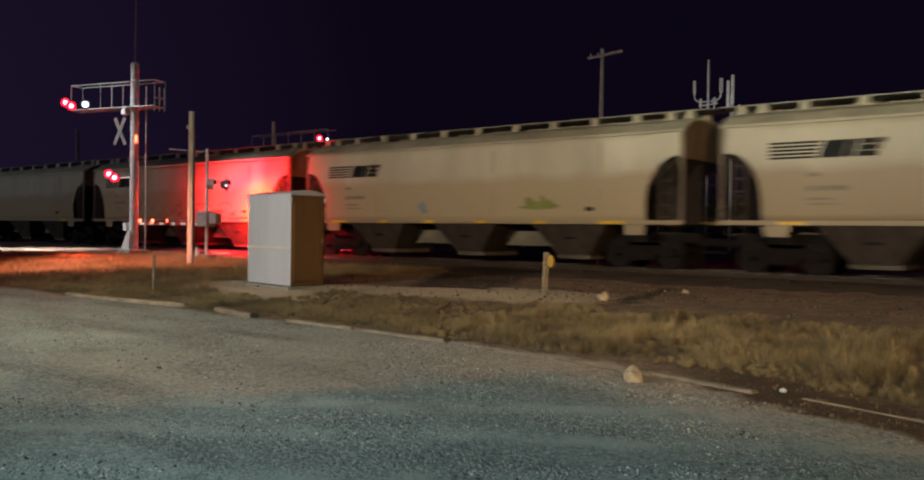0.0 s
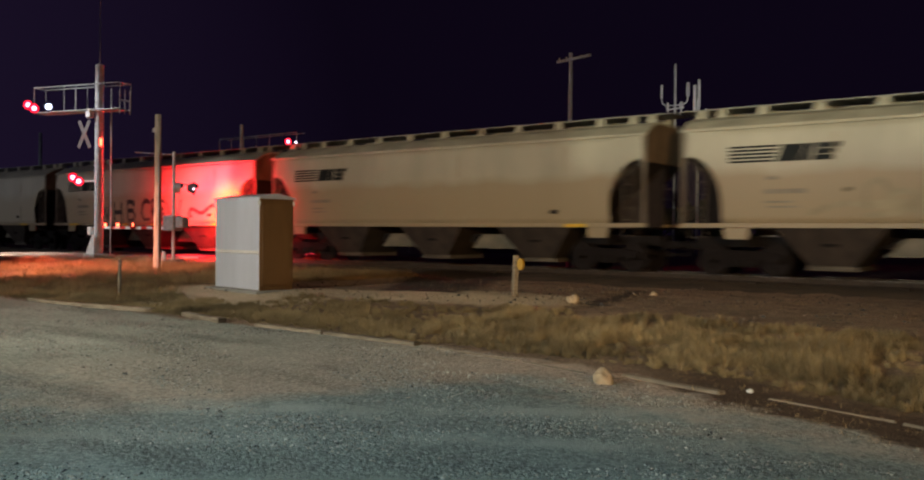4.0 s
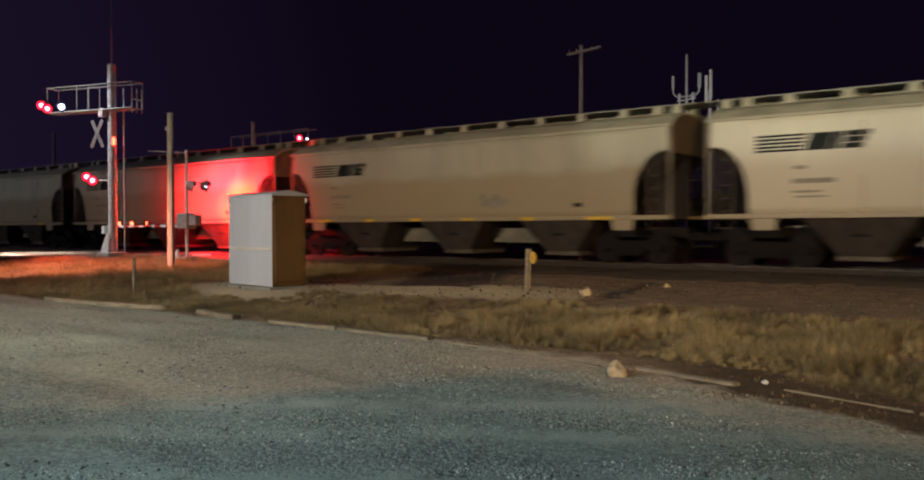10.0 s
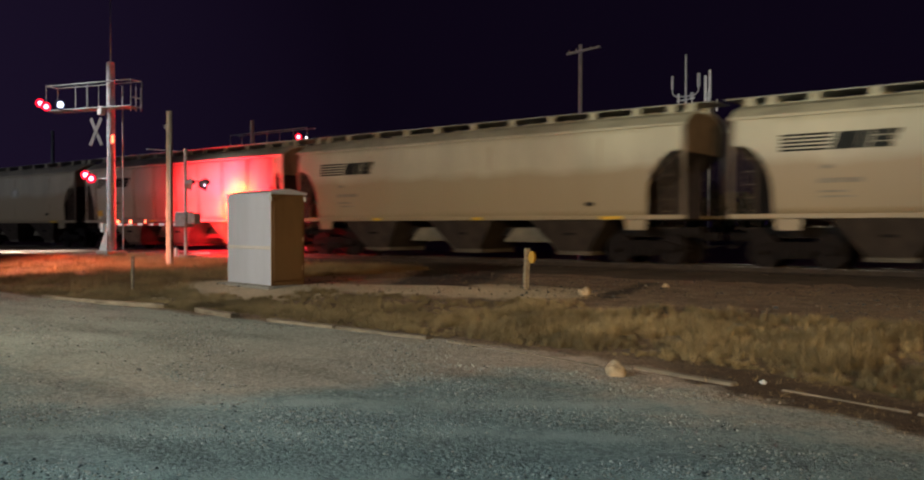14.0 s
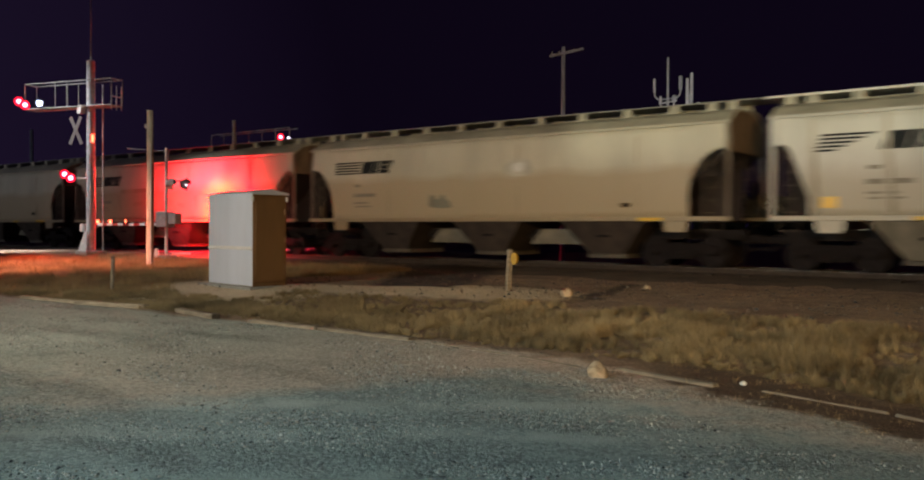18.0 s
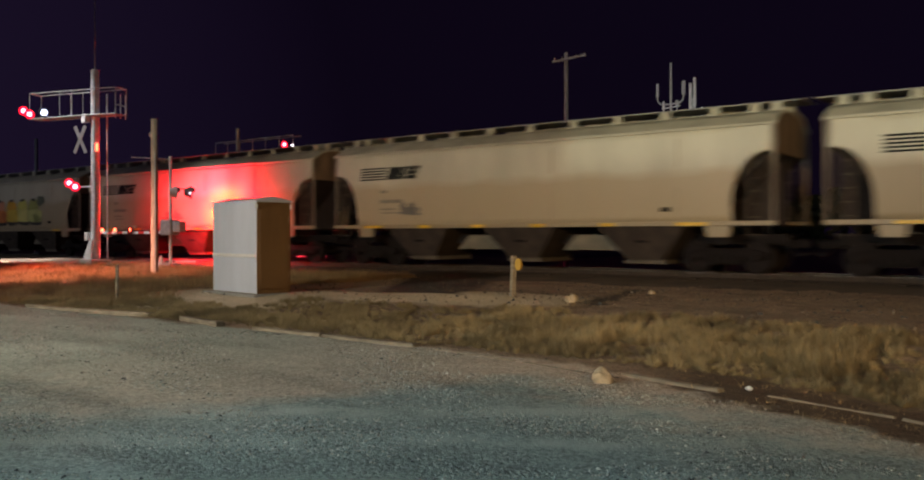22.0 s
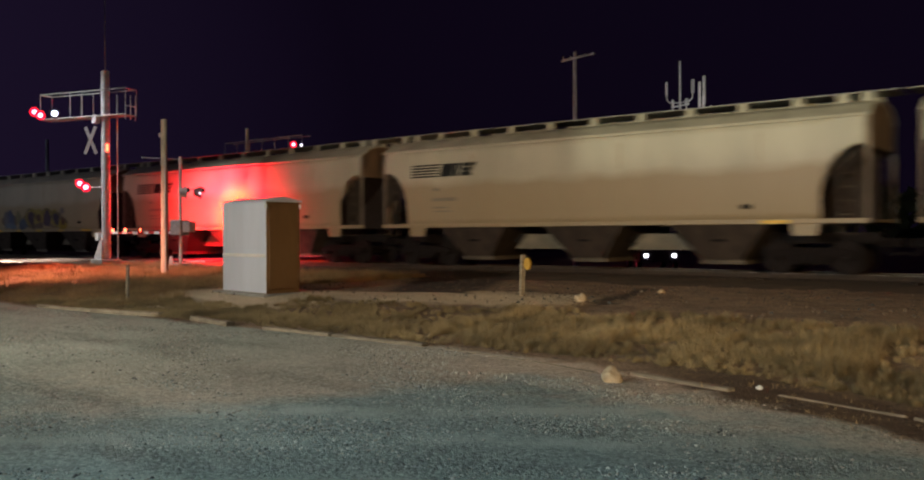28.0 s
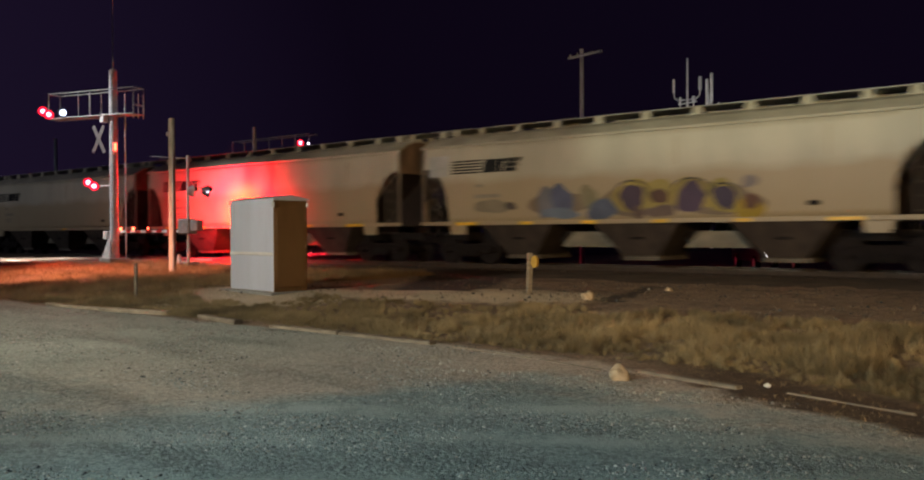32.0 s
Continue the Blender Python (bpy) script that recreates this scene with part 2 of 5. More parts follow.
# ---- mesh helpers ----
def bm_box(bm, c, s, m=None, bevel=0.0):
    r = bmesh.ops.create_cube(bm, size=1.0)
    mat = Matrix.Translation(c) @ (m if m is not None else Matrix()) @ Matrix.Diagonal((*s, 1))
    bmesh.ops.transform(bm, matrix=mat, verts=r["verts"])
    if bevel:
        edges = list({e for v in r["verts"] for e in v.link_edges})
        bmesh.ops.bevel(bm, geom=edges, offset=bevel, segments=1, affect="EDGES", clamp_overlap=True)
    return bm


def bm_rod(bm, a, b, r, seg=8, r2=None):
    a, b = Vector(a), Vector(b)
    d = b - a
    m = Matrix.Translation((a + b) / 2) @ d.to_track_quat("Z", "Y").to_matrix().to_4x4()
    bmesh.ops.create_cone(bm, cap_ends=True, segments=seg, radius1=r, radius2=r if r2 is None else r2, depth=d.length, matrix=m)
    return bm


def bm_plate(bm, outline, axis, lo, hi):
    """A flat plate of an outline in two axes, between lo and hi along the third ('y': outline in x, z; 'x': in y, z; 'z': in x, y)."""
    def at(p, h):
        return {"y": (p[0], h, p[1]), "x": (h, p[0], p[1]), "z": (p[0], p[1], h)}[axis]
    a = [bm.verts.new(at(p, lo)) for p in outline]
    b = [bm.verts.new(at(p, hi)) for p in outline]
    fs = [bm.faces.new(a), bm.faces.new(b)]
    n = len(outline)
    for i in range(n):
        fs.append(bm.faces.new((a[i], a[(i + 1) % n], b[(i + 1) % n], b[i])))
    bmesh.ops.recalc_face_normals(bm, faces=fs)
    return bm


def mesh_of(name, bm, mat, smooth=False):
    me = bpy.data.meshes.new(name)
    bm.to_mesh(me)
    bm.free()
    me.materials.append(mat)
    if smooth:
        for p in me.polygons:
            p.use_smooth = True
    return me


def part(name, bm, mat, parent=None, label="", at=None, smooth=False):
    """Links a bmesh (or a mesh) as one mesh object under a thing or under a part."""
    me = bm if isinstance(bm, bpy.types.Mesh) else mesh_of(name, bm, mat, smooth)
    ob = new(name, me)
    if parent is not None:
        ob.parent = parent
    if at is not None:
        ob.matrix_basis = at
    if label:
        ob["label"] = label
    return ob


def thing(name, at, label, category, group=""):
    ob = new(name)
    ob.matrix_basis = at
    return tagged(ob, label, category, group)


# ---- plan ----
TRACK_Y, RAIL_Z, CAR_L = 25.13, 0.478, 18.05


def smooth_step(a, b, v):
    v = min(1.0, max(0.0, (v - a) / (b - a)))
    return v * v * (3 - 2 * v)


def kerb_y(x):
    """The line of timbers that ends the gravel lot."""
    return 9.35 if x < -8 else 9.35 - 0.036 * (x + 8) ** 2


def road_x(y):
    """The road's near edge."""
    return -34.9 + 0.12 * (y - 15)


def ground_z(x, y):
    z = 0.25 * smooth_step(0.4, 4.2, y - kerb_y(x))
    z += 0.09 * math.exp(-(((x + 10.6) / 2.3) ** 2 + ((y - 14.9) / 1.3) ** 2))
    d = x - road_x(y)
    z = z + (0.40 - z) * (1 - smooth_step(0.5, 7.0, d)) * smooth_step(8, 14, y)
    z += 0.035 * noise.noise((x * 0.35, y * 0.35, 3)) * smooth_step(0.3, 3, y - kerb_y(x)) + 0.012 * noise.noise((x * 0.6, y * 0.6, 8))
    return z


# ---- ground, lot, ballast, road ----
def ground_material():
    """Blue-grey crushed stone, tan gravel along the timbers, brown dirt and litter past them."""
    m = bpy.data.materials.new("lot_and_verge_ground")
    m.use_nodes = True
    nt = m.node_tree
    n, l = nt.nodes, nt.links
    b = n["Principled BSDF"]
    tc = n.new("ShaderNodeTexCoord")
    sep = n.new("ShaderNodeSeparateXYZ")
    l.new(tc.outputs["Object"], sep.inputs[0])

    def node(kind, **inputs):
        o = n.new(kind)
        for k, v in inputs.items():
            o.inputs[k].default_value = v
        return o

    def math_node(op, a, c):
        o = n.new("ShaderNodeMath")
        o.operation = op
        for i, v in enumerate((a, c)):
            if isinstance(v, (int, float)):
                o.inputs[i].default_value = v
            else:
                l.new(v, o.inputs[i])
        return o.outputs[0]

    def rng(v, a, c, lo, hi):
        o = n.new("ShaderNodeMapRange")
        l.new(v, o.inputs[0])
        for i, w in enumerate((a, c, lo, hi)):
            o.inputs[i + 1].default_value = w
        return o.outputs[0]

    def mix(f, a, c):
        o = n.new("ShaderNodeMix")
        o.data_type = "RGBA"
        l.new(f, o.inputs[0])
        for i, v in ((6, a), (7, c)):
            if isinstance(v, tuple):
                o.inputs[i].default_value = (*v, 1)
            else:
                l.new(v, o.inputs[i])
        return o.outputs[2]

    def tex(scale, detail=4.0, rough=0.6):
        o = node("ShaderNodeTexNoise", Scale=scale, Detail=detail, Roughness=rough)
        l.new(tc.outputs["Object"], o.inputs["Vector"])
        return o.outputs["Fac"]

    bend = node("ShaderNodeTexNoise", Scale=21.0, Detail=3.0)
    l.new(tc.outputs["Object"], bend.inputs["Vector"])
    push = n.new("ShaderNodeVectorMath")
    push.operation = "MULTIPLY_ADD"
    l.new(bend.outputs["Color"], push.inputs[0])
    push.inputs[1].default_value = (0.06, 0.06, 0.0)
    l.new(tc.outputs["Object"], push.inputs[2])
    cells = node("ShaderNodeTexVoronoi", Scale=30.0)
    l.new(push.outputs[0], cells.inputs["Vector"])
    cells2 = node("ShaderNodeTexVoronoi", Scale=95.0)
    l.new(tc.outputs["Object"], cells2.inputs["Vector"])
    x, y = sep.outputs[0], sep.outputs[1]
    wob = tex(0.55, 5.0)
    wob2 = tex(2.2, 4.0)
    # each pebble has its own tone
    lum = n.new("ShaderNodeSeparateColor")
    l.new(cells.outputs["Color"], lum.inputs[0])
    lum2 = n.new("ShaderNodeSeparateColor")
    l.new(cells2.outputs["Color"], lum2.inputs[0])
    tone = math_node("ADD", math_node("MULTIPLY", lum.outputs[0], 0.55), math_node("MULTIPLY", lum2.outputs[0], 0.45))
    grey = mix(tone, (0.12, 0.148, 0.143), (0.51, 0.595, 0.56))
    tan = mix(tone, (0.185, 0.204, 0.18), (0.585, 0.64, 0.56))
    tan = mix(rng(x, -11.0, -5.5, 0, 1), tan, mix(tone, (0.26, 0.21, 0.165), (0.80, 0.66, 0.53)))
    dirt = mix(tone, (0.17, 0.112, 0.075), (0.46, 0.32, 0.215))
    pale = mix(tone, (0.48, 0.385, 0.26), (0.74, 0.62, 0.44))
    # wheel tracks with finer, paler fines
    lane = math_node("ADD", math_node("ADD", math_node("MULTIPLY", x, -0.6), math_node("MULTIPLY", y, 0.8)), math_node("MULTIPLY", math_node("SUBTRACT", wob, 0.5), 0.9))
    fines = None
    for at, wide in ((5.45, 0.22), (6.6, 0.16), (7.7, 0.2)):
        band = rng(math_node("ABSOLUTE", math_node("SUBTRACT", lane, at), 0.0), wide * 0.4, wide * 1.7, 0.85, 0.0)
        fines = band if fines is None else math_node("MAXIMUM", fines, band)
    fines = math_node("MULTIPLY", fines, rng(wob2, 0.36, 0.56, 0, 1))
    grey = mix(fines, grey, (0.46, 0.52, 0.48))
    # the edge between blue-grey and tan gravel: runs along the timbers and swings towards the viewer further along the
    # lot
    edge = math_node("ADD", math_node("ADD", math_node("MULTIPLY", y, 1.0), math_node("MULTIPLY", rng(x, -7.0, -5.4, 3.7, 0.0), 1.0)), math_node("MULTIPLY", wob, 2.4))
    edge = math_node("ADD", edge, math_node("MULTIPLY", rng(x, -4.6, 1.0, 0.0, 1.25), 0.9))
    edge = math_node("ADD", edge, math_node("MULTIPLY", math_node("SUBTRACT", wob2, 0.5), 1.6))
    lot = mix(rng(edge, 8.3, 9.8, 0, 1), grey, tan)
    kerb = math_node("ADD", math_node("ADD", y, rng(x, -4.4, -3.0, 0.0, 0.42)), math_node("MULTIPLY", math_node("POWER", math_node("MAXIMUM", math_node("ADD", x, 8.0), 0.0), 2.0), 0.036))
    verge = mix(rng(tex(0.8, 5.0), 0.44, 0.62, 0, 1), dirt, mix(rng(wob2, 0.4, 0.6, 0, 1), dirt, mix(tone, (0.12, 0.085, 0.058), (0.28, 0.205, 0.14))))
    verge = mix(math_node("MULTIPLY", rng(tex(1.7, 6.0, 0.7), 0.50, 0.62, 0, 1), 0.7), verge, mix(tone, (0.08, 0.052, 0.036), (0.22, 0.15, 0.10)))
    verge = mix(math_node("MULTIPLY", rng(tex(3.1, 6.0, 0.75), 0.56, 0.66, 0, 1), 0.55), verge, mix(tone, (0.30, 0.22, 0.145), (0.56, 0.42, 0.285)))
    # pale spoil round the cabinet and the marker post
    def blob(cx, cy, rx, ry):
        ax = math_node("DIVIDE", math_node("SUBTRACT", x, cx), rx)
        ay = math_node("DIVIDE", math_node("SUBTRACT", y, cy), ry)
        return math_node("ADD", math_node("MULTIPLY", ax, ax), math_node("MULTIPLY", ay, ay))
    near = math_node("MINIMUM", math_node("MINIMUM", blob(-10.6, 14.6, 2.5, 1.5), blob(-16.0, 12.2, 3.0, 1.7)), math_node("MINIMUM", blob(-13.0, 13.6, 3.0, 1.0), blob(-17.0, 18.0, 1.9, 3.6)))
    near = math_node("ADD", near, math_node("MULTIPLY", math_node("SUBTRACT", wob2, 0.5), 1.6))
    verge = mix(rng(near, 0.7, 1.2, 1, 0), verge, pale)
    # shade painted as a dark patch between the spoil and the track
    mid = math_node("ADD", x, math_node("ADD", 12.6, math_node("MULTIPLY", math_node("SUBTRACT", y, 14.8), 0.62)))
    wide = math_node("ADD", 1.25, math_node("MULTIPLY", math_node("SUBTRACT", y, 14.8), 0.09))
    shade_patch = math_node("MAXIMUM", math_node("DIVIDE", math_node("ABSOLUTE", mid, 0.0), wide), rng(y, 14.2, 15.0, 2.0, 0.0))
    shade_patch = math_node("ADD", shade_patch, math_node("MULTIPLY", math_node("SUBTRACT", wob2, 0.5), 0.45))
    verge = mix(rng(shade_patch, 0.8, 1.15, 1, 0), verge, (0.035, 0.022, 0.021))
    # a dark rut that runs from the pale stone to the track
    rut = math_node("ABSOLUTE", math_node("ADD", x, math_node("ADD", 7.8 - 14.1 * 0.29, math_node("MULTIPLY", y, 0.29))), 0.0)
    rut = math_node("ADD", rut, math_node("MULTIPLY", math_node("SUBTRACT", wob2, 0.5), 1.3))
    rut = math_node("MULTIPLY", rng(rut, 0.08, 0.36, 0.95, 0.0), math_node("MULTIPLY", rng(y, 13.6, 14.2, 0, 1), rng(y, 19.0, 20.0, 1, 0)))
    verge = mix(rut, verge, (0.03, 0.02, 0.014))
    # dark bare soil in front of the grass
    soil = math_node("MULTIPLY", rng(x, -5.0, -3.6, 0, 1), rng(math_node("ADD", kerb, math_node("MULTIPLY", math_node("SUBTRACT", wob2, 0.5), 0.9)), 10.4, 11.0, 1, 0))
    verge = mix(soil, verge, mix(tone, (0.04, 0.024, 0.015), (0.16, 0.098, 0.06)))
    col = mix(rng(math_node("ADD", kerb, math_node("MULTIPLY", math_node("SUBTRACT", wob2, 0.5), 0.9)), 9.24, 9.50, 0, 1), lot, verge)
    # drifts of coarser stone, drawn out along the way that cars drive
    drift = n.new("ShaderNodeMapping")
    drift.inputs["Rotation"].default_value = (0, 0, radians(-38))
    drift.inputs["Scale"].default_value = (0.32, 1.15, 1.0)
    l.new(tc.outputs["Object"], drift.inputs["Vector"])
    swath = node("ShaderNodeTexNoise", Scale=1.0, Detail=6.0, Roughness=0.65)
    l.new(drift.outputs[0], swath.inputs["Vector"])
    coarse = rng(swath.outputs["Fac"], 0.44, 0.60, 0.06, 1.0)
    coarse = math_node("MULTIPLY", coarse, math_node("SUBTRACT", 1.0, math_node("MULTIPLY", fines, 0.9)))
    pits = math_node("SUBTRACT", 1.0, math_node("MULTIPLY", coarse, rng(cells.outputs["Distance"], 0.42, 0.72, 0.0, 0.3)))
    pits = math_node("SUBTRACT", pits, math_node("MULTIPLY", coarse, rng(tex(27.0, 4.0, 0.7), 0.56, 0.68, 0.0, 0.32)))
    pits = math_node("MULTIPLY", pits, rng(tex(75.0, 2.0), 0.3, 0.7, 0.75, 1.25))
    dull = n.new("ShaderNodeVectorMath")
    dull.operation = "SCALE"
    l.new(col, dull.inputs[0])
    l.new(pits, dull.inputs["Scale"])
    hsv = n.new("ShaderNodeHueSaturation")
    l.new(dull.outputs[0], hsv.inputs["Color"])
    grit = math_node("ADD", 1.0, math_node("MULTIPLY", math_node("ADD", 0.2, math_node("MULTIPLY", coarse, 0.8)), rng(tex(19.0, 6.0, 0.8), 0.32, 0.68, -0.42, 0.42)))
    l.new(math_node("MULTIPLY", rng(tex(0.35, 4.0), 0.3, 0.7, 0.82, 1.15), grit), hsv.inputs["Value"])
    l.new(hsv.outputs[0], b.inputs["Base Color"])
    b.inputs["Roughness"].default_value = 0.9
    bp = n.new("ShaderNodeBump")
    bp.inputs["Strength"].default_value, bp.inputs["Distance"].default_value = 1.0, 0.034
    l.new(math_node("ADD", 0.2, math_node("MULTIPLY", coarse, 1.0)), bp.inputs["Strength"])
    hgt = math_node("ADD", math_node("MULTIPLY", cells.outputs["Distance"], -0.8), math_node("MULTIPLY", cells2.outputs["Distance"], -0.4))
    l.new(hgt, bp.inputs["Height"])
    l.new(bp.outputs[0], b.inputs["Normal"])
    return m


def axis_steps(stops):
    out = []
    for (a, s), (c, _) in zip(stops, stops[1:]):
        k = max(1, round((c - a) / s))
        out += [a + (c - a) * i / k for i in range(k)]
    return out + [stops[-1][0]]


def build_ground():
    xs = axis_steps([(-1500, 200), (-100, 10), (-60, 1.0), (-22, 0.35), (6, 2), (20, 20), (100, 200), (1500, 1)])
    ys = axis_steps([(-1500, 200), (-100, 15), (-10, 1.0), (2, 0.5), (7, 0.3), (22, 1), (34, 5), (100, 200), (1500, 1)])
    verts = [(x, y, ground_z(x, y) if y < 27 else 0.25 - 0.3 * smooth_step(28, 40, y)) for y in ys for x in xs]
    w = len(xs)
    faces = [(j * w + i, j * w + i + 1, (j + 1) * w + i + 1, (j + 1) * w + i) for j in range(len(ys) - 1) for i in range(w - 1)]
    me = bpy.data.meshes.new("ground")
    me.from_pydata(verts, [], faces)
    me.materials.append(ground_material())
    for p in me.polygons:
        p.use_smooth = True
    tagged(new("ground", me), "blue-grey and tan gravel lot with a dirt verge beyond", "ground", kind="structure")


def build_ballast():
    m = material("grey_brown_ballast", (0.125, 0.088, 0.062), 0.9, 0, 0.6, 0.9, 16, 1.0, 0.9, dist=0.05)
    # the painted shade patch of the verge runs on over the ballast
    shade_graph = m.node_tree.nodes, m.node_tree.links
    tc, sep = shade_graph[0].new("ShaderNodeTexCoord"), shade_graph[0].new("ShaderNodeSeparateXYZ")
    shade_graph[1].new(tc.outputs["Object"], sep.inputs[0])
    mid, edge, tint = shade_graph[0].new("ShaderNodeMath"), shade_graph[0].new("ShaderNodeMapRange"), shade_graph[0].new("ShaderNodeMix")
    mid.operation, tint.data_type = "MULTIPLY_ADD", "RGBA"
    shade_graph[1].new(sep.outputs[1], mid.inputs[0])
    mid.inputs[1].default_value = 0.62
    shade_graph[1].new(sep.outputs[0], mid.inputs[2])
    away = shade_graph[0].new("ShaderNodeMath")
    away.operation = "ADD"
    away.inputs[1].default_value = 12.6 - 14.8 * 0.62
    shade_graph[1].new(mid.outputs[0], away.inputs[0])
    size = shade_graph[0].new("ShaderNodeMath")
    size.operation = "ABSOLUTE"
    shade_graph[1].new(away.outputs[0], size.inputs[0])
    shade_graph[1].new(size.outputs[0], edge.inputs[0])
    for i, v in enumerate((1.5, 2.3, 0.85, 0.0)):
        edge.inputs[i + 1].default_value = v
    shader = shade_graph[0]["Principled BSDF"]
    shade_graph[1].new(edge.outputs[0], tint.inputs[0])
    shade_graph[1].new(shader.inputs["Base Color"].links[0].from_socket, tint.inputs[6])
    tint.inputs[7].default_value = (0.018, 0.012, 0.012, 1)
    shade_graph[1].new(tint.outputs[2], shader.inputs["Base Color"])
    bm = bmesh.new()
    ys = [(-5.4, 0.10), (-4.4, 0.24), (-3.0, 0.285), (-1.9, 0.30), (-0.76, 0.29), (0, 0.28), (0.76, 0.29), (1.9, 0.30), (3.4, 0.1)]
    xs = axis_steps([(-160, 4), (-60, 0.5), (4, 2), (120, 1)])
    rows = [[bm.verts.new((x, TRACK_Y + y + 0.12 * noise.noise((x, y, 0)), z + (0.04 * noise.noise((x * 1.7, y * 3, 5)) if 0.1 < z < 0.3 else 0))) for y, z in ys] for x in xs]
    for a, b in zip(rows, rows[1:]):
        for i in range(len(ys) - 1):
            bm.faces.new((a[i], b[i], b[i + 1], a[i + 1]))
    tagged(part("ballast", bm, m, smooth=True), "grey-brown stone ballast bed under the track", "ballast", kind="structure")


def build_track():
    for side in (-1, 1):
        y = TRACK_Y + side * 0.755
        rail = thing("rail", pose(0, y, RAIL_Z - 0.172), "steel rail with a polished running head", "rail", "rails of the track")
        prof = [(-0.07, 0), (0.07, 0), (0.07, 0.012), (0.012, 0.03), (0.012, 0.125), (0.035, 0.135), (0.035, 0.165), (-0.035, 0.165), (-0.035, 0.135), (-0.012, 0.125), (-0.012, 0.03), (-0.07, 0.012)]
        part("web", bm_plate(bmesh.new(), prof, "x", -160, 120), M_RAIL, rail)
        part("head", bm_box(bmesh.new(), (-20, 0, 0.168), (280, 0.062, 0.008)), M_RAILTOP, rail, "polished running surface")
    bm = bmesh.new()
    bm_box(bm, (0, 0, 0), (0.22, 2.6, 0.16), None, 0.015)
    me = mesh_of("tie", bm, M_TIE)
    track = new("track_ties")
    track.matrix_basis = pose(0, TRACK_Y, 0.235)
    tagged(track, "row of dark creosoted wooden ties in ballast", "ties", kind="structure")
    rnd = random.Random(4)
    for i in range(118):
        part("tie", me, M_TIE, track, at=pose(-62 + 0.55 * i, rnd.uniform(-0.05, 0.05), rnd.uniform(-0.01, 0.01), 0, 0, rnd.uniform(-1.5, 1.5)))


def build_road():
    bm = bmesh.new()
    ys = axis_steps([(-70, 10), (8, 1), (32, 8), (120, 1)])
    rows = []
    for y in ys:
        zc = 0.46 if 14 < y < 31 else 0.46 - 0.4 * smooth_step(0, 14, 14 - y) - 0.4 * smooth_step(0, 16, y - 31)
        e = road_x(y)
        rows.append([bm.verts.new((e - d, y, zc - h)) for d, h in ((-0.5, 0.3), (0.0, 0.02), (0.3, 0.0), (5.0, -0.03), (9.7, 0.0), (10.0, 0.02), (10.5, 0.3))])
    for a, b in zip(rows, rows[1:]):
        for i in range(6):
            bm.faces.new((a[i], b[i], b[i + 1], a[i + 1]))
    bmesh.ops.recalc_face_normals(bm, faces=bm.faces[:])
    tagged(part("road", bm, M_ROAD, smooth=True), "worn asphalt road that crosses the track", "road", kind="structure")
    lines = new("road_marking")
    tagged(lines, "worn white edge line and stop line on the road", "road marking", kind="structure")
    a = math.degrees(math.atan2(-0.12, 1))
    part("edge_line", bm_box(bmesh.new(), (0, 0, 0), (0.15, 12, 0.008)), M_LINE, lines, at=pose(road_x(16) - 0.55, 16, 0.472, 0, 0, a))
    part("stop_line", bm_box(bmesh.new(), (0, 0, 0), (4.4, 0.5, 0.008)), M_LINE, lines, at=pose(road_x(17.2) - 2.6, 17.2, 0.486, 0, 0, 0))
    crossing = new("crossing_surface")
    tagged(crossing, "pale concrete crossing panels between and beside the rails", "crossing", kind="structure")
    for k, (yy, w) in enumerate(((-1.5, 1.25), (0, 1.3), (1.5, 1.25))):
        me = mesh_of("panel", bm_box(bmesh.new(), (0, 0, 0), (2.42, w, 0.18), None, 0.015), M_PANEL)
        for i in range(5):
            part("panel", me, M_PANEL, crossing, at=pose(road_x(25) - 11.0 + 2.45 * i + 1.2, TRACK_Y + yy, RAIL_Z - 0.09))


def build_light_blocks():
    """An unseen building added to cut the light on the train: a low and a taller part."""
    m = material("painted_block_wall", (0.42, 0.40, 0.37), 0.85, 0, 0.75, 0.8, 30, 0.2, 0.25)
    tagged(part("wall_south", bm_box(bmesh.new(), (12.95, -9.0, 2.97), (28.0, 6.0, 5.94)), m), "unseen low building added to shade the train's lower side", "building", kind="structure")
    tagged(part("wall_south_tall", bm_box(bmesh.new(), (-16.05, -9.0, 4.0), (30.0, 6.0, 8.0)), m), "unseen taller building added to shade the train further along", "building", kind="structure")


# ---- the train ----
HALF = CAR_L / 2 - 0.55


def side_y(z):
    return -1.50 - 0.10 * math.sin(math.pi * min(1, max(0, (z - 1.4) / 2.8)))


def arch_z(d):
    """Lower edge of the side sheet at d metres from the car's end: the cut-out over the end platform."""
    if d > 1.22:
        return 1.46
    return 1.95 + 1.45 * math.sqrt(max(0.0, 1 - ((0.22 - max(d, 0.22)) / 1.0) ** 2))


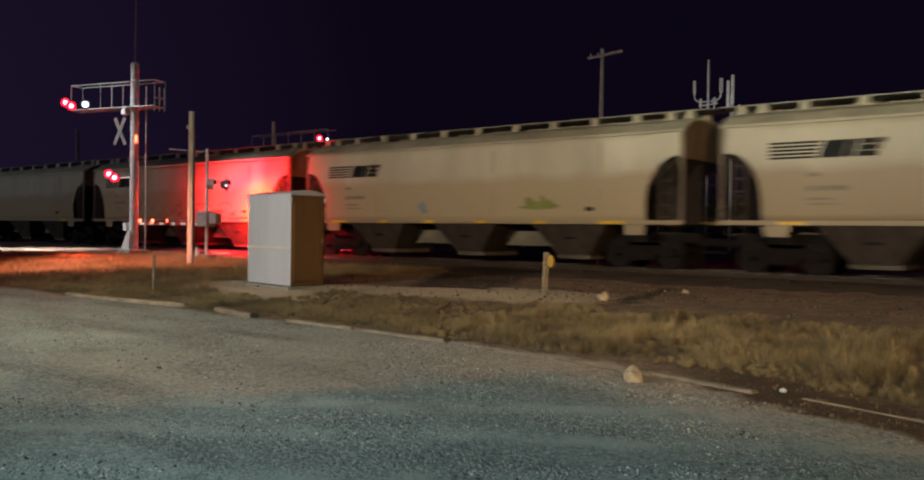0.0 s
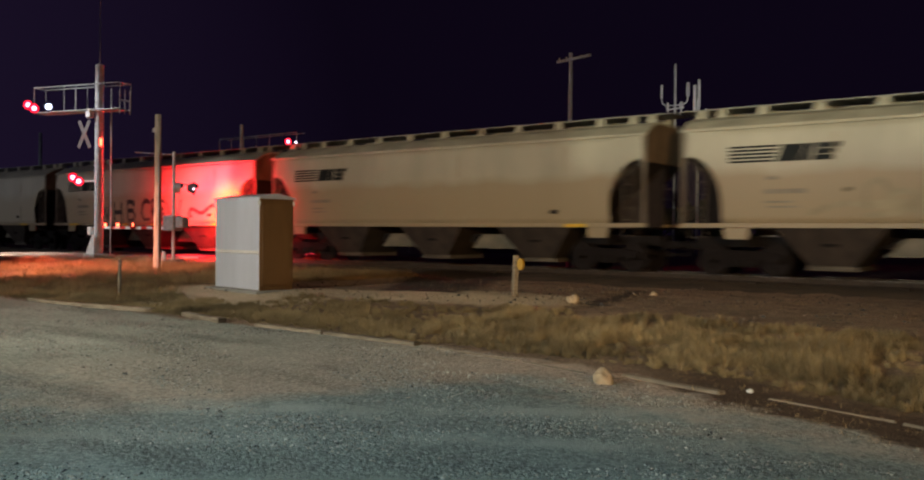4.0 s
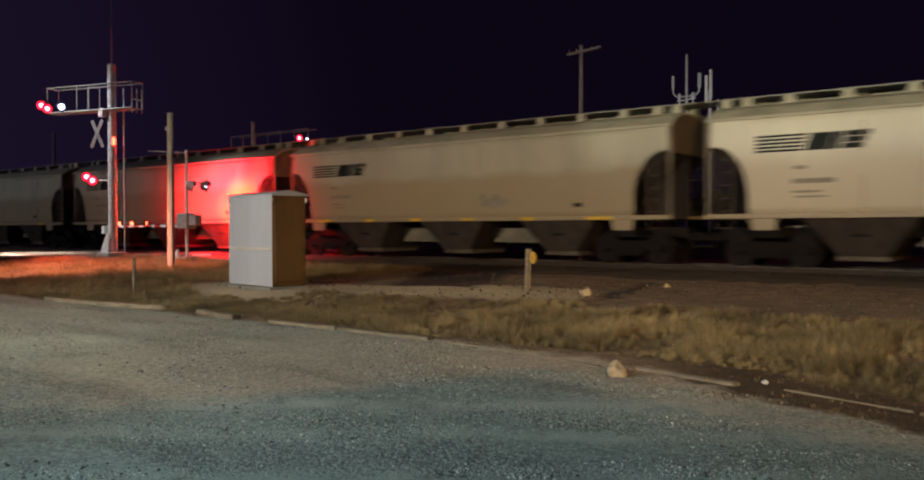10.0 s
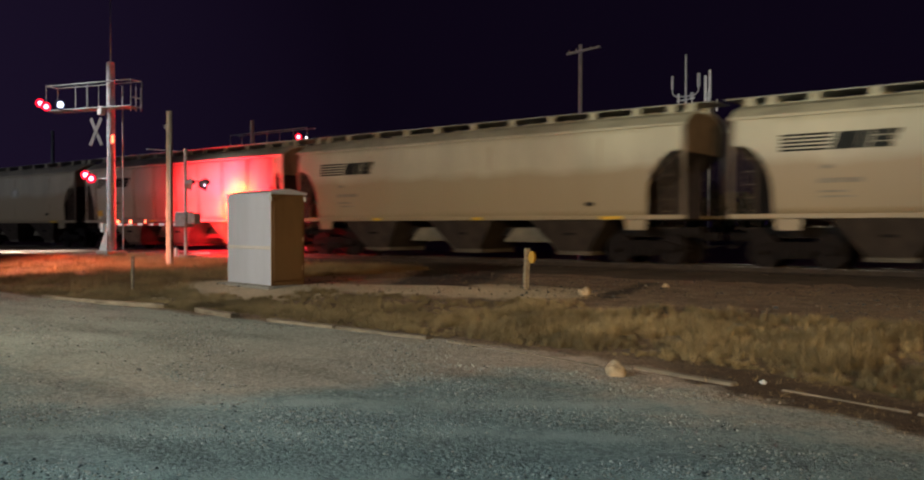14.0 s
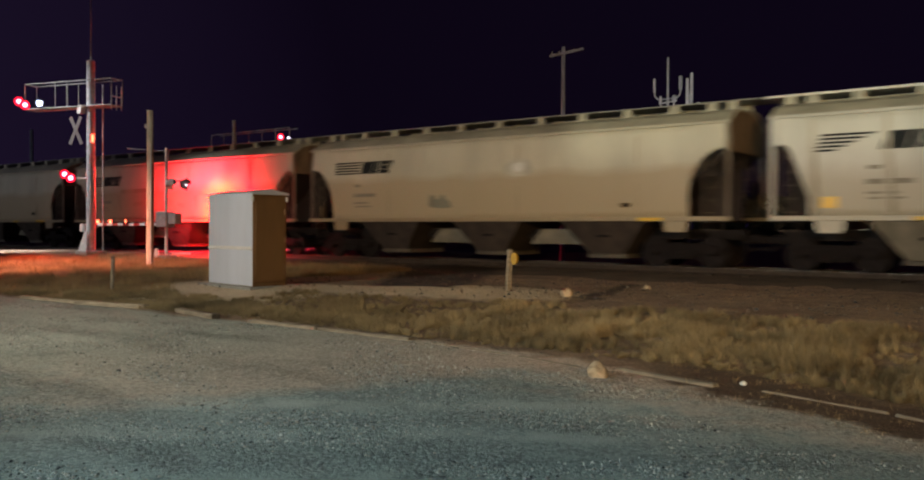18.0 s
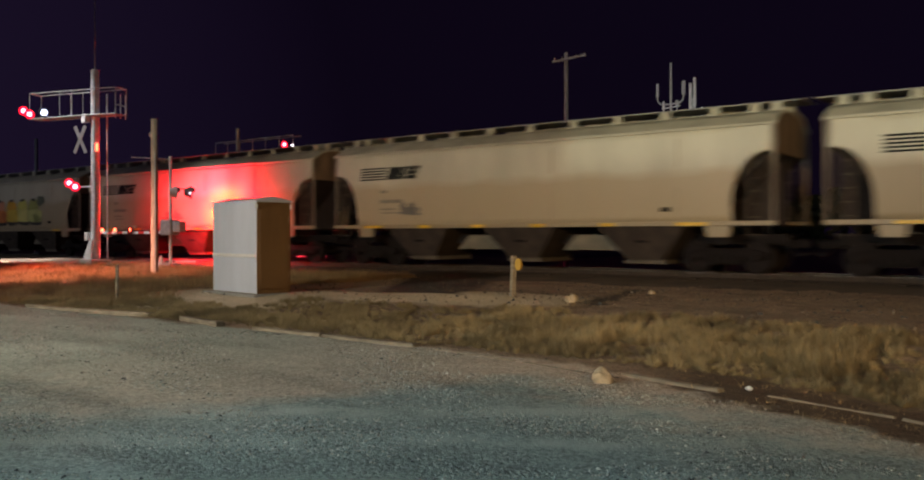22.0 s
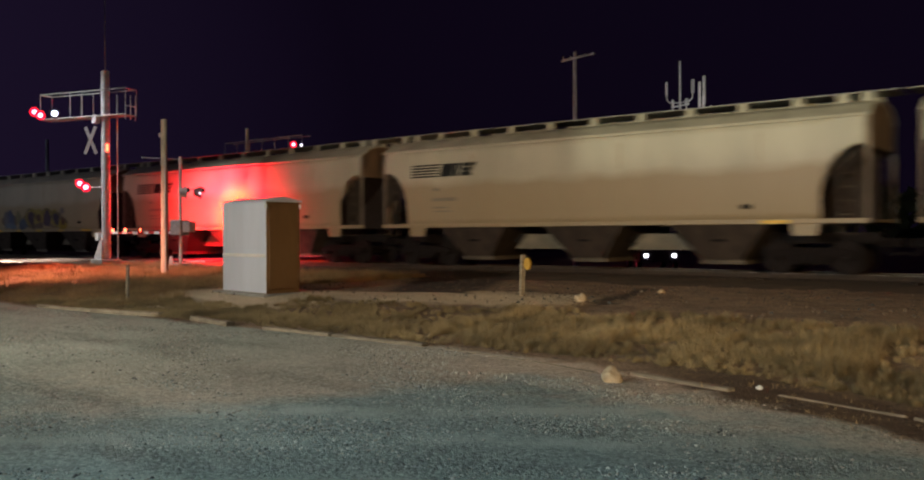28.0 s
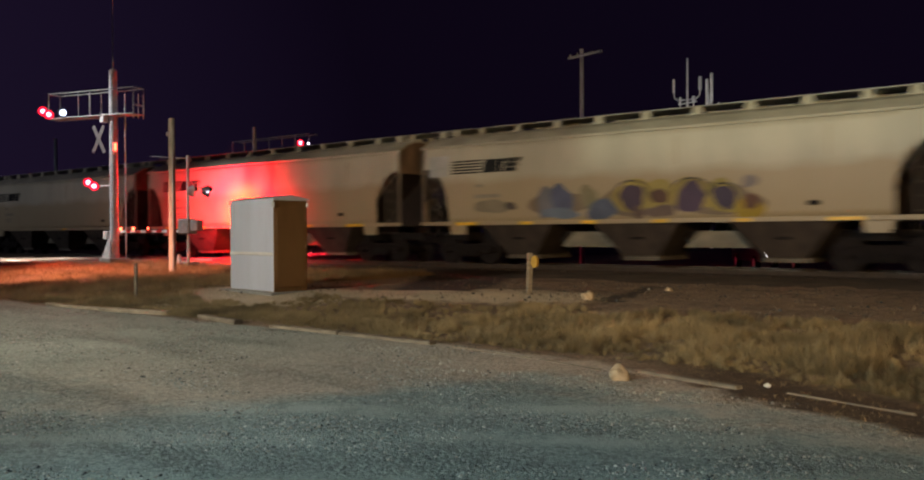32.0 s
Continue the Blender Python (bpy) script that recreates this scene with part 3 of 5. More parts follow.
def side_sheet(half, sign, squared=False):
    bm = bmesh.new()
    ds = [0.12, 0.26, 0.4, 0.55, 0.7, 0.85, 0.97, 1.07, 1.14, 1.19, 1.215, 1.225, 1.6]
    xs = [-half + d for d in ds] + [-half + 1.6 + (2 * half - 3.2) * i / 22 for i in range(1, 22)] + [half - d for d in reversed(ds)]
    rows = 12
    cols = []
    for x in xs:
        zb = arch_z(half - abs(x))
        if squared and half - abs(x) < 1.22:
            zb = 1.5 + min(1.9, 1.9 * (1.22 - (half - abs(x))) / 0.75)
        col = []
        for lay in (0, 0.03):
            col.append([bm.verts.new((x, sign * -1 * (side_y(zb + (4.17 - zb) * j / rows) + lay), zb + (4.17 - zb) * j / rows)) for j in range(rows + 1)])
        cols.append(col)
    for a, b in zip(cols, cols[1:]):
        for j in range(rows):
            bm.faces.new((a[0][j], b[0][j], b[0][j + 1], a[0][j + 1]))
            bm.faces.new((a[1][j], b[1][j], b[1][j + 1], a[1][j + 1]))
        bm.faces.new((a[0][0], b[0][0], b[1][0], a[1][0]))
        bm.faces.new((a[0][-1], b[0][-1], b[1][-1], a[1][-1]))
    for c in (cols[0], cols[-1]):
        for j in range(rows):
            bm.faces.new((c[0][j], c[0][j + 1], c[1][j + 1], c[1][j]))
    bmesh.ops.recalc_face_normals(bm, faces=bm.faces[:])
    return bm


def clip(poly, z, keep_above):
    """The part of an outline above or below a height."""
    out = []
    for p, q in zip(poly, poly[1:] + poly[:1]):
        a, b = (p[1] >= z) == keep_above, (q[1] >= z) == keep_above
        if a:
            out.append(p)
        if a != b:
            t = (z - p[1]) / (q[1] - p[1])
            out.append((p[0] + t * (q[0] - p[0]), z))
    return out


def decal(bm, outline, off=0.006):
    """A thin coat of paint on the near side sheet, from an outline in x and z; it follows the sheet's curve."""
    lo, hi = min(p[1] for p in outline), max(p[1] for p in outline)
    k = max(1, math.ceil((hi - lo) / 0.14))
    for i in range(k):
        piece = list(outline)
        if i:
            piece = clip(piece, lo + (hi - lo) * i / k, True)
        if i < k - 1:
            piece = clip(piece, lo + (hi - lo) * (i + 1) / k, False)
        if len(piece) < 3:
            continue
        f = bm.faces.new([bm.verts.new((x, side_y(z) - off, z)) for x, z in piece])
        f.normal_update()
        if f.normal.y > 0:
            f.normal_flip()
    return bm


def ribbon(bm, pts, w, off=0.006):
    """One sprayed stroke along a line: an unbroken strip that follows the sheet's curve, with soft ends."""
    line = []
    for (x0, z0), (x1, z1) in zip(pts, pts[1:]):
        k = max(1, math.ceil(math.hypot(x1 - x0, z1 - z0) / 0.12))
        line += [(x0 + (x1 - x0) * i / k, z0 + (z1 - z0) * i / k) for i in range(k)]
    line.append(pts[-1])
    rows = []
    for i, p in enumerate(line):
        a, b = line[max(0, i - 1)], line[min(len(line) - 1, i + 1)]
        d = Vector((b[0] - a[0], b[1] - a[1])).normalized()
        wide = w * (0.62 if i in (0, len(line) - 1) else 1.0 + 0.18 * noise.noise((p[0] * 3, p[1] * 3, 1)))
        n = Vector((-d.y, d.x)) * wide / 2
        rows.append([bm.verts.new((p[0] + q * n.x, side_y(p[1] + q * n.y) - off - 0.00002 * i, p[1] + q * n.y)) for q in (-1, 1)])
    for (a, b), (c, d) in zip(rows, rows[1:]):
        f = bm.faces.new((a, c, d, b))
        f.normal_update()
        if f.normal.y > 0:
            f.normal_flip()
    return bm


def blob_outline(cx, cz, rx, rz, seed, n=18, rough=0.18):
    rnd = random.Random(seed)
    k = [rnd.uniform(0, 6.28) for _ in range(3)]
    return [(cx + rx * math.cos(t) * r, cz + rz * math.sin(t) * r) for t in [2 * math.pi * i / n for i in range(n)]
            for r in [1 + rough * (math.sin(2 * t + k[0]) + 0.6 * math.sin(3 * t + k[1]) + 0.4 * math.sin(5 * t + k[2]))]]


def fat_outline(cx, cz, rx, rz, seed, n=26):
    """A swollen, squarish letter outline."""
    rnd = random.Random(seed)
    k = [rnd.uniform(0, 6.28) for _ in range(2)]
    out = []
    for i in range(n):
        t = 2 * math.pi * i / n
        c, q = math.cos(t), math.sin(t)
        r = 1 + 0.06 * math.sin(3 * t + k[0]) + 0.04 * math.sin(5 * t + k[1])
        out.append((cx + rx * r * math.copysign(abs(c) ** 0.5, c), cz + rz * r * math.copysign(abs(q) ** 0.6, q)))
    return out


def build_truck(car, x):
    truck = part("truck", bm_box(bmesh.new(), (0, 0, 0.50), (0.36, 2.1, 0.24), None, 0.03), M_TRUCK, car, "greasy dark wheel truck", at=pose(x, 0, 0))
    frame_out = [(-1.2, 0.40), (-1.2, 0.60), (-0.95, 0.66), (-0.5, 0.72), (0.5, 0.72), (0.95, 0.66), (1.2, 0.60), (1.2, 0.40), (0.95, 0.42), (0.62, 0.48), (0.42, 0.26), (-0.42, 0.26), (-0.62, 0.48), (-0.95, 0.42)]
    for s in (-1, 1):
        part("side_frame", bm_plate(bmesh.new(), frame_out, "y", s * 1.0 - 0.07, s * 1.0 + 0.07), M_TRUCK, truck)
        for dx in (-0.2, 0, 0.2):
            part("spring", bm_rod(bmesh.new(), (dx, s * 1.08, 0.3), (dx, s * 1.08, 0.52), 0.075, 10), M_DARK, truck)
    for dx in (-0.89, 0.89):
        bm = bmesh.new()
        bm_rod(bm, (0, -1.0, 0), (0, 1.0, 0), 0.085, 10)
        for s in (-1, 1):
            bm_rod(bm, (0, s * 0.69, 0), (0, s * 0.82, 0), 0.457, 28)
            bm_rod(bm, (0, s * 0.66, 0), (0, s * 0.69, 0), 0.485, 28)
            bm_rod(bm, (0, s * 0.82, 0), (0, s * 0.835, 0), 0.40, 28, 0.30)
            bm_rod(bm, (0, s * 1.0, 0), (0, s * 1.12, 0), 0.11, 6)
            for k in range(5):
                t = k * 2 * math.pi / 5
                bm_box(bm, (0.24 * math.cos(t), s * 0.838, 0.24 * math.sin(t)), (0.09, 0.02, 0.05))
        part("wheelset", bm, M_WHEEL, truck, "worn steel wheels on an axle", at=pose(dx, 0, 0.457))


def build_car(name, length, white=False):
    half = length / 2 - 0.55
    paint = M_WHITECAR if white else M_CAR
    car = new(name)
    for s in (1, -1):
        part("side_sheet", side_sheet(half, s, white), paint, car, smooth=True)
    roof = [(-1.53, 4.15), (-1.56, 4.19), (-1.1, 4.48), (-0.62, 4.62), (0.62, 4.62), (1.1, 4.48), (1.56, 4.19), (1.53, 4.15), (1.08, 4.43), (0.6, 4.56), (-0.6, 4.56), (-1.08, 4.43)]
    part("roof", bm_plate(bmesh.new(), roof, "x", -half, half), M_ROOF, car)
    for s in (-1, 1):
        part("eave_rail", bm_rod(bmesh.new(), (-half, s * 1.55, 4.17), (half, s * 1.55, 4.17), 0.05, 8), paint, car)
        part("side_sill", bm_box(bmesh.new(), (0, s * 1.53, 1.435), (2 * half, 0.14, 0.13), None, 0.012), paint, car)
    # running board on the roof; the white car's is whitened for a glint
    part("running_board", bm_box(bmesh.new(), (0, 0, 4.865), (2 * half + 0.9, 1.25, 0.06 if white else 0.035)), M_WHITE if white else M_DULLGALV, car, "roof walkway whitened to look like a glint" if white else "dull galvanised roof walkway")
    sup = mesh_of("board_support", bm_plate(bmesh.new(), [(-0.17, 4.58), (0.17, 4.58), (0.12, 4.85), (-0.12, 4.85)], "y", -0.04, 0.04), M_ROOF)
    for d in (0.25, 0.87, 2.05, 3.6, 5.2, 6.8, half):
        for x in ((d - half, half - d) if d < half else (0.0,)):
            for s in (-1, 1):
                part("board_support", sup, M_ROOF, car, at=pose(x, s * 0.58, 0))
    hatch = mesh_of("hatch_cover", bm_box(bmesh.new(), (0, 0, 4.66), (2.6, 0.55, 0.10), None, 0.03), M_ROOF)
    for i in range(5):
        part("hatch_cover", hatch, M_ROOF, car, at=pose(-half + 2.2 + (2 * half - 4.4) * i / 4, 0, 0))
    for s in (-1, 1):
        # end sheet, slope sheet, posts, ladder, platform, coupler
        part("end_sheet", bm_plate(bmesh.new(), [(-1.5, 3.35), (-1.5, 4.16), (-1.05, 4.44), (-0.6, 4.57), (0.6, 4.57), (1.05, 4.44), (1.5, 4.16), (1.5, 3.35)], "x", s * (half - 0.06), s * (half - 0.02)), M_END, car, "rust-stained upper end sheet")
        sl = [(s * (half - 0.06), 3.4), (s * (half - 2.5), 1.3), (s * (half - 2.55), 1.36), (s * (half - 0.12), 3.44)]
        part("slope_sheet", bm_plate(bmesh.new(), sl, "y", -1.46, 1.46), M_ENDSHADE, car)
        part("shear_plate", bm_plate(bmesh.new(), [(s * (half - 0.12), 1.38), (s * (half - 2.4), 1.38), (s * (half - 0.12), 3.3)], "y", -0.02, 0.02), M_ENDSHADE, car)
        for q in (-1, 1):
            part("corner_post", bm_box(bmesh.new(), (s * (half - 0.07), q * 1.515, 2.83), (0.12, 0.07, 2.72), None, 0.01), M_WHITECAR if white else M_POSTRUST, car)
            bm = bmesh.new()
            for d in (0.42, 0.74):
                bm_box(bm, (s * (half - d), q * 1.52, 2.35), (0.06, 0.05, 1.85))
            for k in range(5):
                bm_rod(bm, (s * (half - 0.42), q * 1.52, 1.6 + 0.36 * k), (s * (half - 0.74), q * 1.52, 1.6 + 0.36 * k), 0.014, 6)
            part("ladder", bm, M_LADDER, car, "steel corner ladder")
            bm = bmesh.new()
            for d in (0.25, 0.75):
                bm_box(bm, (s * (half - d), q * 1.5, 1.24), (0.035, 0.05, 0.3))
            bm_box(bm, (s * (half - 0.5), q * 1.5, 1.10), (0.54, 0.07, 0.035))
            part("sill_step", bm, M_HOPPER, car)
            part("bolster_end", bm_plate(bmesh.new(), [(-0.38, 1.38), (-0.3, 1.05), (0.3, 1.05), (0.38, 1.38)], "y", q * 1.46 - 0.04, q * 1.46 + 0.04), paint, car, at=pose(s * 6.85 * half / HALF, 0, 0))
        part("end_platform", bm_box(bmesh.new(), (s * (half - 0.55), 0, 1.36), (1.1, 2.9, 0.05), None, 0.01), M_DARK, car)
        part("coupler", bm_box(bmesh.new(), (s * (half + 0.16), 0, 0.85), (0.72, 0.26, 0.26), None, 0.05), M_TRUCK, car)
        bm = bm_rod(bmesh.new(), (s * (half + 0.02), -0.4, 0.8), (s * (half + 0.3), -0.42, 0.52), 0.03, 6)
        part("air_hose", bm_rod(bm, (s * (half + 0.3), -0.42, 0.52), (s * (half + 0.52), -0.3, 0.6), 0.03, 6), M_DARK, car)
        build_truck(car, s * 6.85 * half / HALF)
    bm = bm_rod(bmesh.new(), (half - 0.02, 0.55, 2.3), (half + 0.03, 0.55, 2.3), 0.27, 20)
    part("brake_wheel", bm, M_DARK, car)
    part("centre_sill", bm_box(bmesh.new(), (0, 0, 0.98), (2 * half, 0.6, 0.3)), M_DARK, car)
    for i in (-1, 0, 1):
        bm = bmesh.new()
        a = [bm.verts.new(p) for p in ((-1.45, -1.46, 1.40), (1.45, -1.46, 1.40), (1.45, 1.46, 1.40), (-1.45, 1.46, 1.40))]
        b = [bm.verts.new(p) for p in ((-0.58, -1.05, 0.36), (0.58, -1.05, 0.36), (0.58, 1.05, 0.36), (-0.58, 1.05, 0.36))]
        bm.faces.new(a), bm.faces.new(b)
        for k in range(4):
            bm.faces.new((a[k], a[(k + 1) % 4], b[(k + 1) % 4], b[k]))
        bmesh.ops.recalc_face_normals(bm, faces=bm.faces[:])
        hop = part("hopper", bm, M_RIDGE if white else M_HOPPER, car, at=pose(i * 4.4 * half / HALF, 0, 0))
        part("outlet_gate", bm_box(bmesh.new(), (0, 0, 0.29), (1.3, 2.0, 0.13), None, 0.015), M_OUTLET, hop)
        bm = bm_box(bmesh.new(), (0, -1.26, 0.95), (0.42, 0.05, 0.16), Matrix.Rotation(radians(-20), 4, "X"), 0.01)
        part("hatch_lock", bm, M_DARK, hop)
    for i in (-1, 1):
        part("cross_ridge", bm_plate(bmesh.new(), [(-1.0, 0.62), (1.0, 0.62), (0.55, 1.12), (-0.55, 1.12)], "y", -0.42, 0.42), M_RIDGE, car, at=pose(i * 2.2 * half / HALF, 0, 0))
    # lettering block: stripes and slanted shapes of the line's mark, faded data lines
    x0 = -half + 1.43
    top, bot = 3.63, 3.17

    def mark(name, outline, mat, label=""):
        part(name, decal(bmesh.new(), outline), mat, car, label)
    for k in range(5):
        z0 = bot + (top - bot) * k / 4.55
        sl = 0.3 * (z0 - bot)
        if white:
            mark("mark_stripe", [(x0 - 0.25 + sl, z0), (x0 + 0.25 + 0.2 * k + sl, z0), (x0 + 0.3 + 0.2 * k + sl, z0 + 0.06), (x0 - 0.2 + sl, z0 + 0.06)], M_LOGO)
        else:
            mark("mark_stripe", [(x0, z0), (x0 + 1.24 + sl, z0), (x0 + 1.26 + sl, z0 + 0.06), (x0, z0 + 0.06)], M_LOGO)
    for a, w in ((1.32, 0.25), (1.56, 0.34), (1.92, 0.25)):
        mark("mark_block", [(x0 + a, bot), (x0 + a + w, bot), (x0 + a + w + 0.16, top), (x0 + a + 0.16, top)], M_LOGO)
    for dz, s0, s1 in ((0.0, 2.24, 2.76), (0.16, 2.30, 2.84), (0.32, 2.34, 2.94)):
        mark("mark_block", [(x0 + s0, bot + dz), (x0 + s1, bot + dz), (x0 + s1 + 0.04, bot + dz + 0.145), (x0 + s0 + 0.04, bot + dz + 0.145)], M_LOGO)
    for a, b, z, h in ((1.05, 1.35, 2.68, 0.10), (1.0, 2.1, 2.30, 0.13), (1.0, 1.75, 2.05, 0.06), (1.05, 1.9, 1.92, 0.05)):
        mark("data_line", [(x0 + a, z), (x0 + b, z), (x0 + b, z + h), (x0 + a, z + h)], M_FADED)
    part("id_tag", bm_box(bmesh.new(), (5.3, side_y(1.86) - 0.02, 1.86), (0.30, 0.04, 0.13), None, 0.03), M_DARK, car)
    if white:
        rib = mesh_of("side_rib", bm_box(bmesh.new(), (0, 0, 0), (0.11, 0.05, 2.55), None, 0.012), paint)
        for i in range(-4, 5):
            part("side_rib", rib, paint, car, at=pose(0.3 + i * 1.82, side_y(2.8) + 0.005, 2.78))
            mark("rust_streak", [(0.36 + i * 1.82, 1.6), (0.52 + i * 1.82, 1.55), (0.46 + i * 1.82, 2.3 + 0.2 * (i % 3)), (0.37 + i * 1.82, 3.5)], M_STREAK, "thin brown rust streak")
    else:
        seam = mesh_of("weld_seam", bm_box(bmesh.new(), (0, 0, 0), (0.04, 0.012, 2.3)), paint)
        for i in (-3, 1, 4):
            part("weld_seam", seam, paint, car, at=pose(i * 1.42, side_y(2.8) + 0.012, 2.75))
    if white:
        part("placard", bm_box(bmesh.new(), (-half + 1.55, side_y(1.85) - 0.01, 1.85), (0.42, 0.012, 0.3)), M_YELLOW, car, "yellow square placard")
        part("placard", bm_box(bmesh.new(), (half - 1.6, side_y(2.0) - 0.01, 2.0), (0.5, 0.012, 0.28)), M_YELLOW, car, "yellow square placard")
    return car


def tape(car, xs, length=0.5, mat=None):
    for x in xs:
        part("reflector", bm_box(bmesh.new(), (x, -1.606, 1.425), (length if abs(x) < 5.8 else length * 1.9, 0.008, 0.10)), mat or M_YELLOW, car, "yellow reflective strip")


TRAIN_Y, CAR_GAP = TRACK_Y, -10.48


def car_start(i):
    """Where the middle of car i stands at the start."""
    slack = {6: 0.04, 7: 0.06, 8: -0.14, 11: 0.15, 13: -0.1, 14: 0.05}
    return CAR_GAP + CAR_L / 2 - i * CAR_L + (0.4 if i == 9 else 0.8 if i > 9 else 0.0) + slack.get(i, 0.0)


def run(t):
    """How far the train has gone after t seconds: about 9 m/s, a little slower in between."""
    return 9.258 * t - 0.326 * t + 0.012277 * t * t - 0.0000905 * t ** 3


CARS = []


def build_train():
    first = build_car("hopper_car", CAR_L)
    tagged(first, "grey covered hopper car with a shade-tinted lower side", "hopper car", "cars of the freight train")
    white = build_car("hopper_car", CAR_L - 0.8, True)
    tagged(white, "white ribbed covered hopper car with yellow placards", "hopper car", "cars of the freight train")
    for i in range(-1, 23):
        m = pose(car_start(i), TRAIN_Y, RAIL_Z)
        if i == -1:
            first.matrix_basis = m
            CARS.append((i, first))
        elif i == 9:
            white.matrix_basis = m
            CARS.append((i, white))
        else:
            CARS.append((i, copy_thing(first, m)))
    for i, fresh in ((5, M_CARLIGHT), (1, M_CARMID), (4, M_CARMID), (10, M_CARMID), (12, M_CARMID), (13, M_CARMID)):
        sheets = [o for o in dict(CARS)[i].children if o.name.split(".")[0] == "side_sheet"]
        for o in sheets:
            o.data = o.data.copy()
            o.data.materials[0] = fresh
    rnd = random.Random(7)
    for i, car in CARS:
        if i in (1, 4, 6, 12, 13, 17, 18):
            tape(car, (-6.4, -3.9, -1.5, 0.9, 3.4, 6.1))
        elif i == 9:
            tape(car, (-4.3, -1.6))
        else:
            tape(car, rnd.choice([(6.1,), (-6.4, 6.1), (-3.9, 0.9, 6.1), (1.2,)]), 0.4)


def build_graffiti():
    cars = dict(CARS)
    black = material("black_spray_paint", (0.035, 0.03, 0.03), 0.6, 0, 0.7, 2, 20, 0, 0.3)
    smoke = material("thin_grey_spray_paint", (0.27, 0.24, 0.20), 0.7, 0, 0.7, 2, 20, 0, 0.3)

    def paint(name, hue):
        return material(name, hue, 0.6, 0, 0.75, 1.5, 15, 0, 0.3)
    # car 4: seven tall hand-sprayed letters and a flourish
    car = cars[4]
    wash = material("thin_black_spray_paint", (0.13, 0.115, 0.10), 0.7, 0, 0.6, 2, 20, 0, 0.3)
    # for each letter: its thin strokes and its heavy ones, in a unit box
    letters = (
        ("W", -4.25, 1.45, [[(0.38, 0.05), (0.58, 0.75), (0.72, 0.0), (1.0, 0.95)]], [[(0.0, 0.85), (0.08, 0.7), (0.38, 0.02)]]),
        ("H", -2.55, 0.8, [[(0.1, 1.0), (0.0, 0.0)], [(0.9, 0.95), (0.85, -0.1)]], [[(0.0, 0.42), (0.9, 0.44)]]),
        ("B", -1.35, 0.75, [[(0.1, 1.0), (0.05, 0.0), (0.7, 0.08), (0.9, 0.3), (0.6, 0.5)]], [[(0.1, 0.95), (0.75, 0.9), (0.85, 0.7)], [(0.1, 0.48), (0.8, 0.52)]]),
        ("C", -0.1, 0.95, [[(0.15, 0.75), (0.0, 0.4), (0.2, 0.05), (0.75, 0.1)]], [[(0.1, 0.72), (0.4, 0.98), (0.85, 0.85)]]),
        ("R", 0.75, 0.95, [[(0.1, 0.1), (0.1, 1.0), (0.6, 0.9), (0.6, 0.6), (0.15, 0.5)]], [[(0.0, 0.5), (0.4, 0.25), (1.0, 0.02)]]),
        ("E", 1.4, 0.55, [[(0.9, 0.9), (0.2, 0.95), (0.1, 0.4), (0.5, 0.3), (0.8, 0.4)]], [[(0.2, 0.55), (0.7, 0.55)]]),
        ("W", 2.0, 1.2, [[(0.0, 0.9), (0.25, 0.05), (0.48, 0.7), (0.7, 0.0), (1.0, 1.0)]], []),
    )
    for ch, x, wide, thin, heavy in letters:
        top = part("graffiti_letter", ribbon(bmesh.new(), [(x + p * wide, 1.60 + q * 1.02) for p, q in thin[0]], 0.15), wash if ch != "W" or x < 0 else smoke, car, "black sprayed letter")
        for q in thin[1:]:
            part("stroke", ribbon(bmesh.new(), [(x + p * wide, 1.60 + r * 1.02) for p, r in q], 0.15), wash, top)
        for q in heavy:
            part("heavy_stroke", ribbon(bmesh.new(), [(x + p * wide, 1.60 + r * 1.02) for p, r in q], 0.22, 0.009), black, top)
    hook = [(3.98, 1.79), (3.82, 1.82), (3.79, 1.98), (3.9, 2.13), (4.12, 2.14), (4.35, 2.04), (4.6, 1.95), (4.85, 1.98), (5.1, 2.1), (5.4, 2.25), (5.65, 2.31), (5.9, 2.27), (6.12, 2.12)]
    part("graffiti_flourish", ribbon(bmesh.new(), hook, 0.16), black, car, "black sprayed flourish")
    part("graffiti_dot", decal(bmesh.new(), blob_outline(5.3, 1.88, 0.15, 0.08, 3)), paint("violet_spray_paint", (0.16, 0.09, 0.15)), car)
    car["label"] = "grey covered hopper car with black sprayed letters on its side"
    # car 2: thin bars; car 11: very faint long bars
    mist = paint("thin_green_grey_spray", (0.285, 0.25, 0.175))
    trace = paint("rubbed_out_spray", (0.40, 0.33, 0.22))

    def loop(cx, cz, rx, rz, a, b):
        """Part of an oval, from a to b in eighths of a turn."""
        return [(cx + rx * math.cos(k * math.pi / 8), cz + rz * math.sin(k * math.pi / 8)) for k in range(2 * a, 2 * b + 1)]
    ghost = paint("nearly_worn_off_spray", (0.42, 0.36, 0.25))
    olive = paint("dark_olive_spray", (0.19, 0.165, 0.10))
    faded = [[(-4.9, 1.75), (-4.3, 1.95), (-3.8, 2.05)]]
    for k, (cx, tall) in enumerate(((-3.2, 0.44), (-2.6, 0.3), (-1.9, 0.4), (-1.2, 0.32), (-0.6, 0.28))):
        faded.append(loop(cx, 1.72 + tall, 0.3, tall, k % 3 - 1, k % 3 + 5))
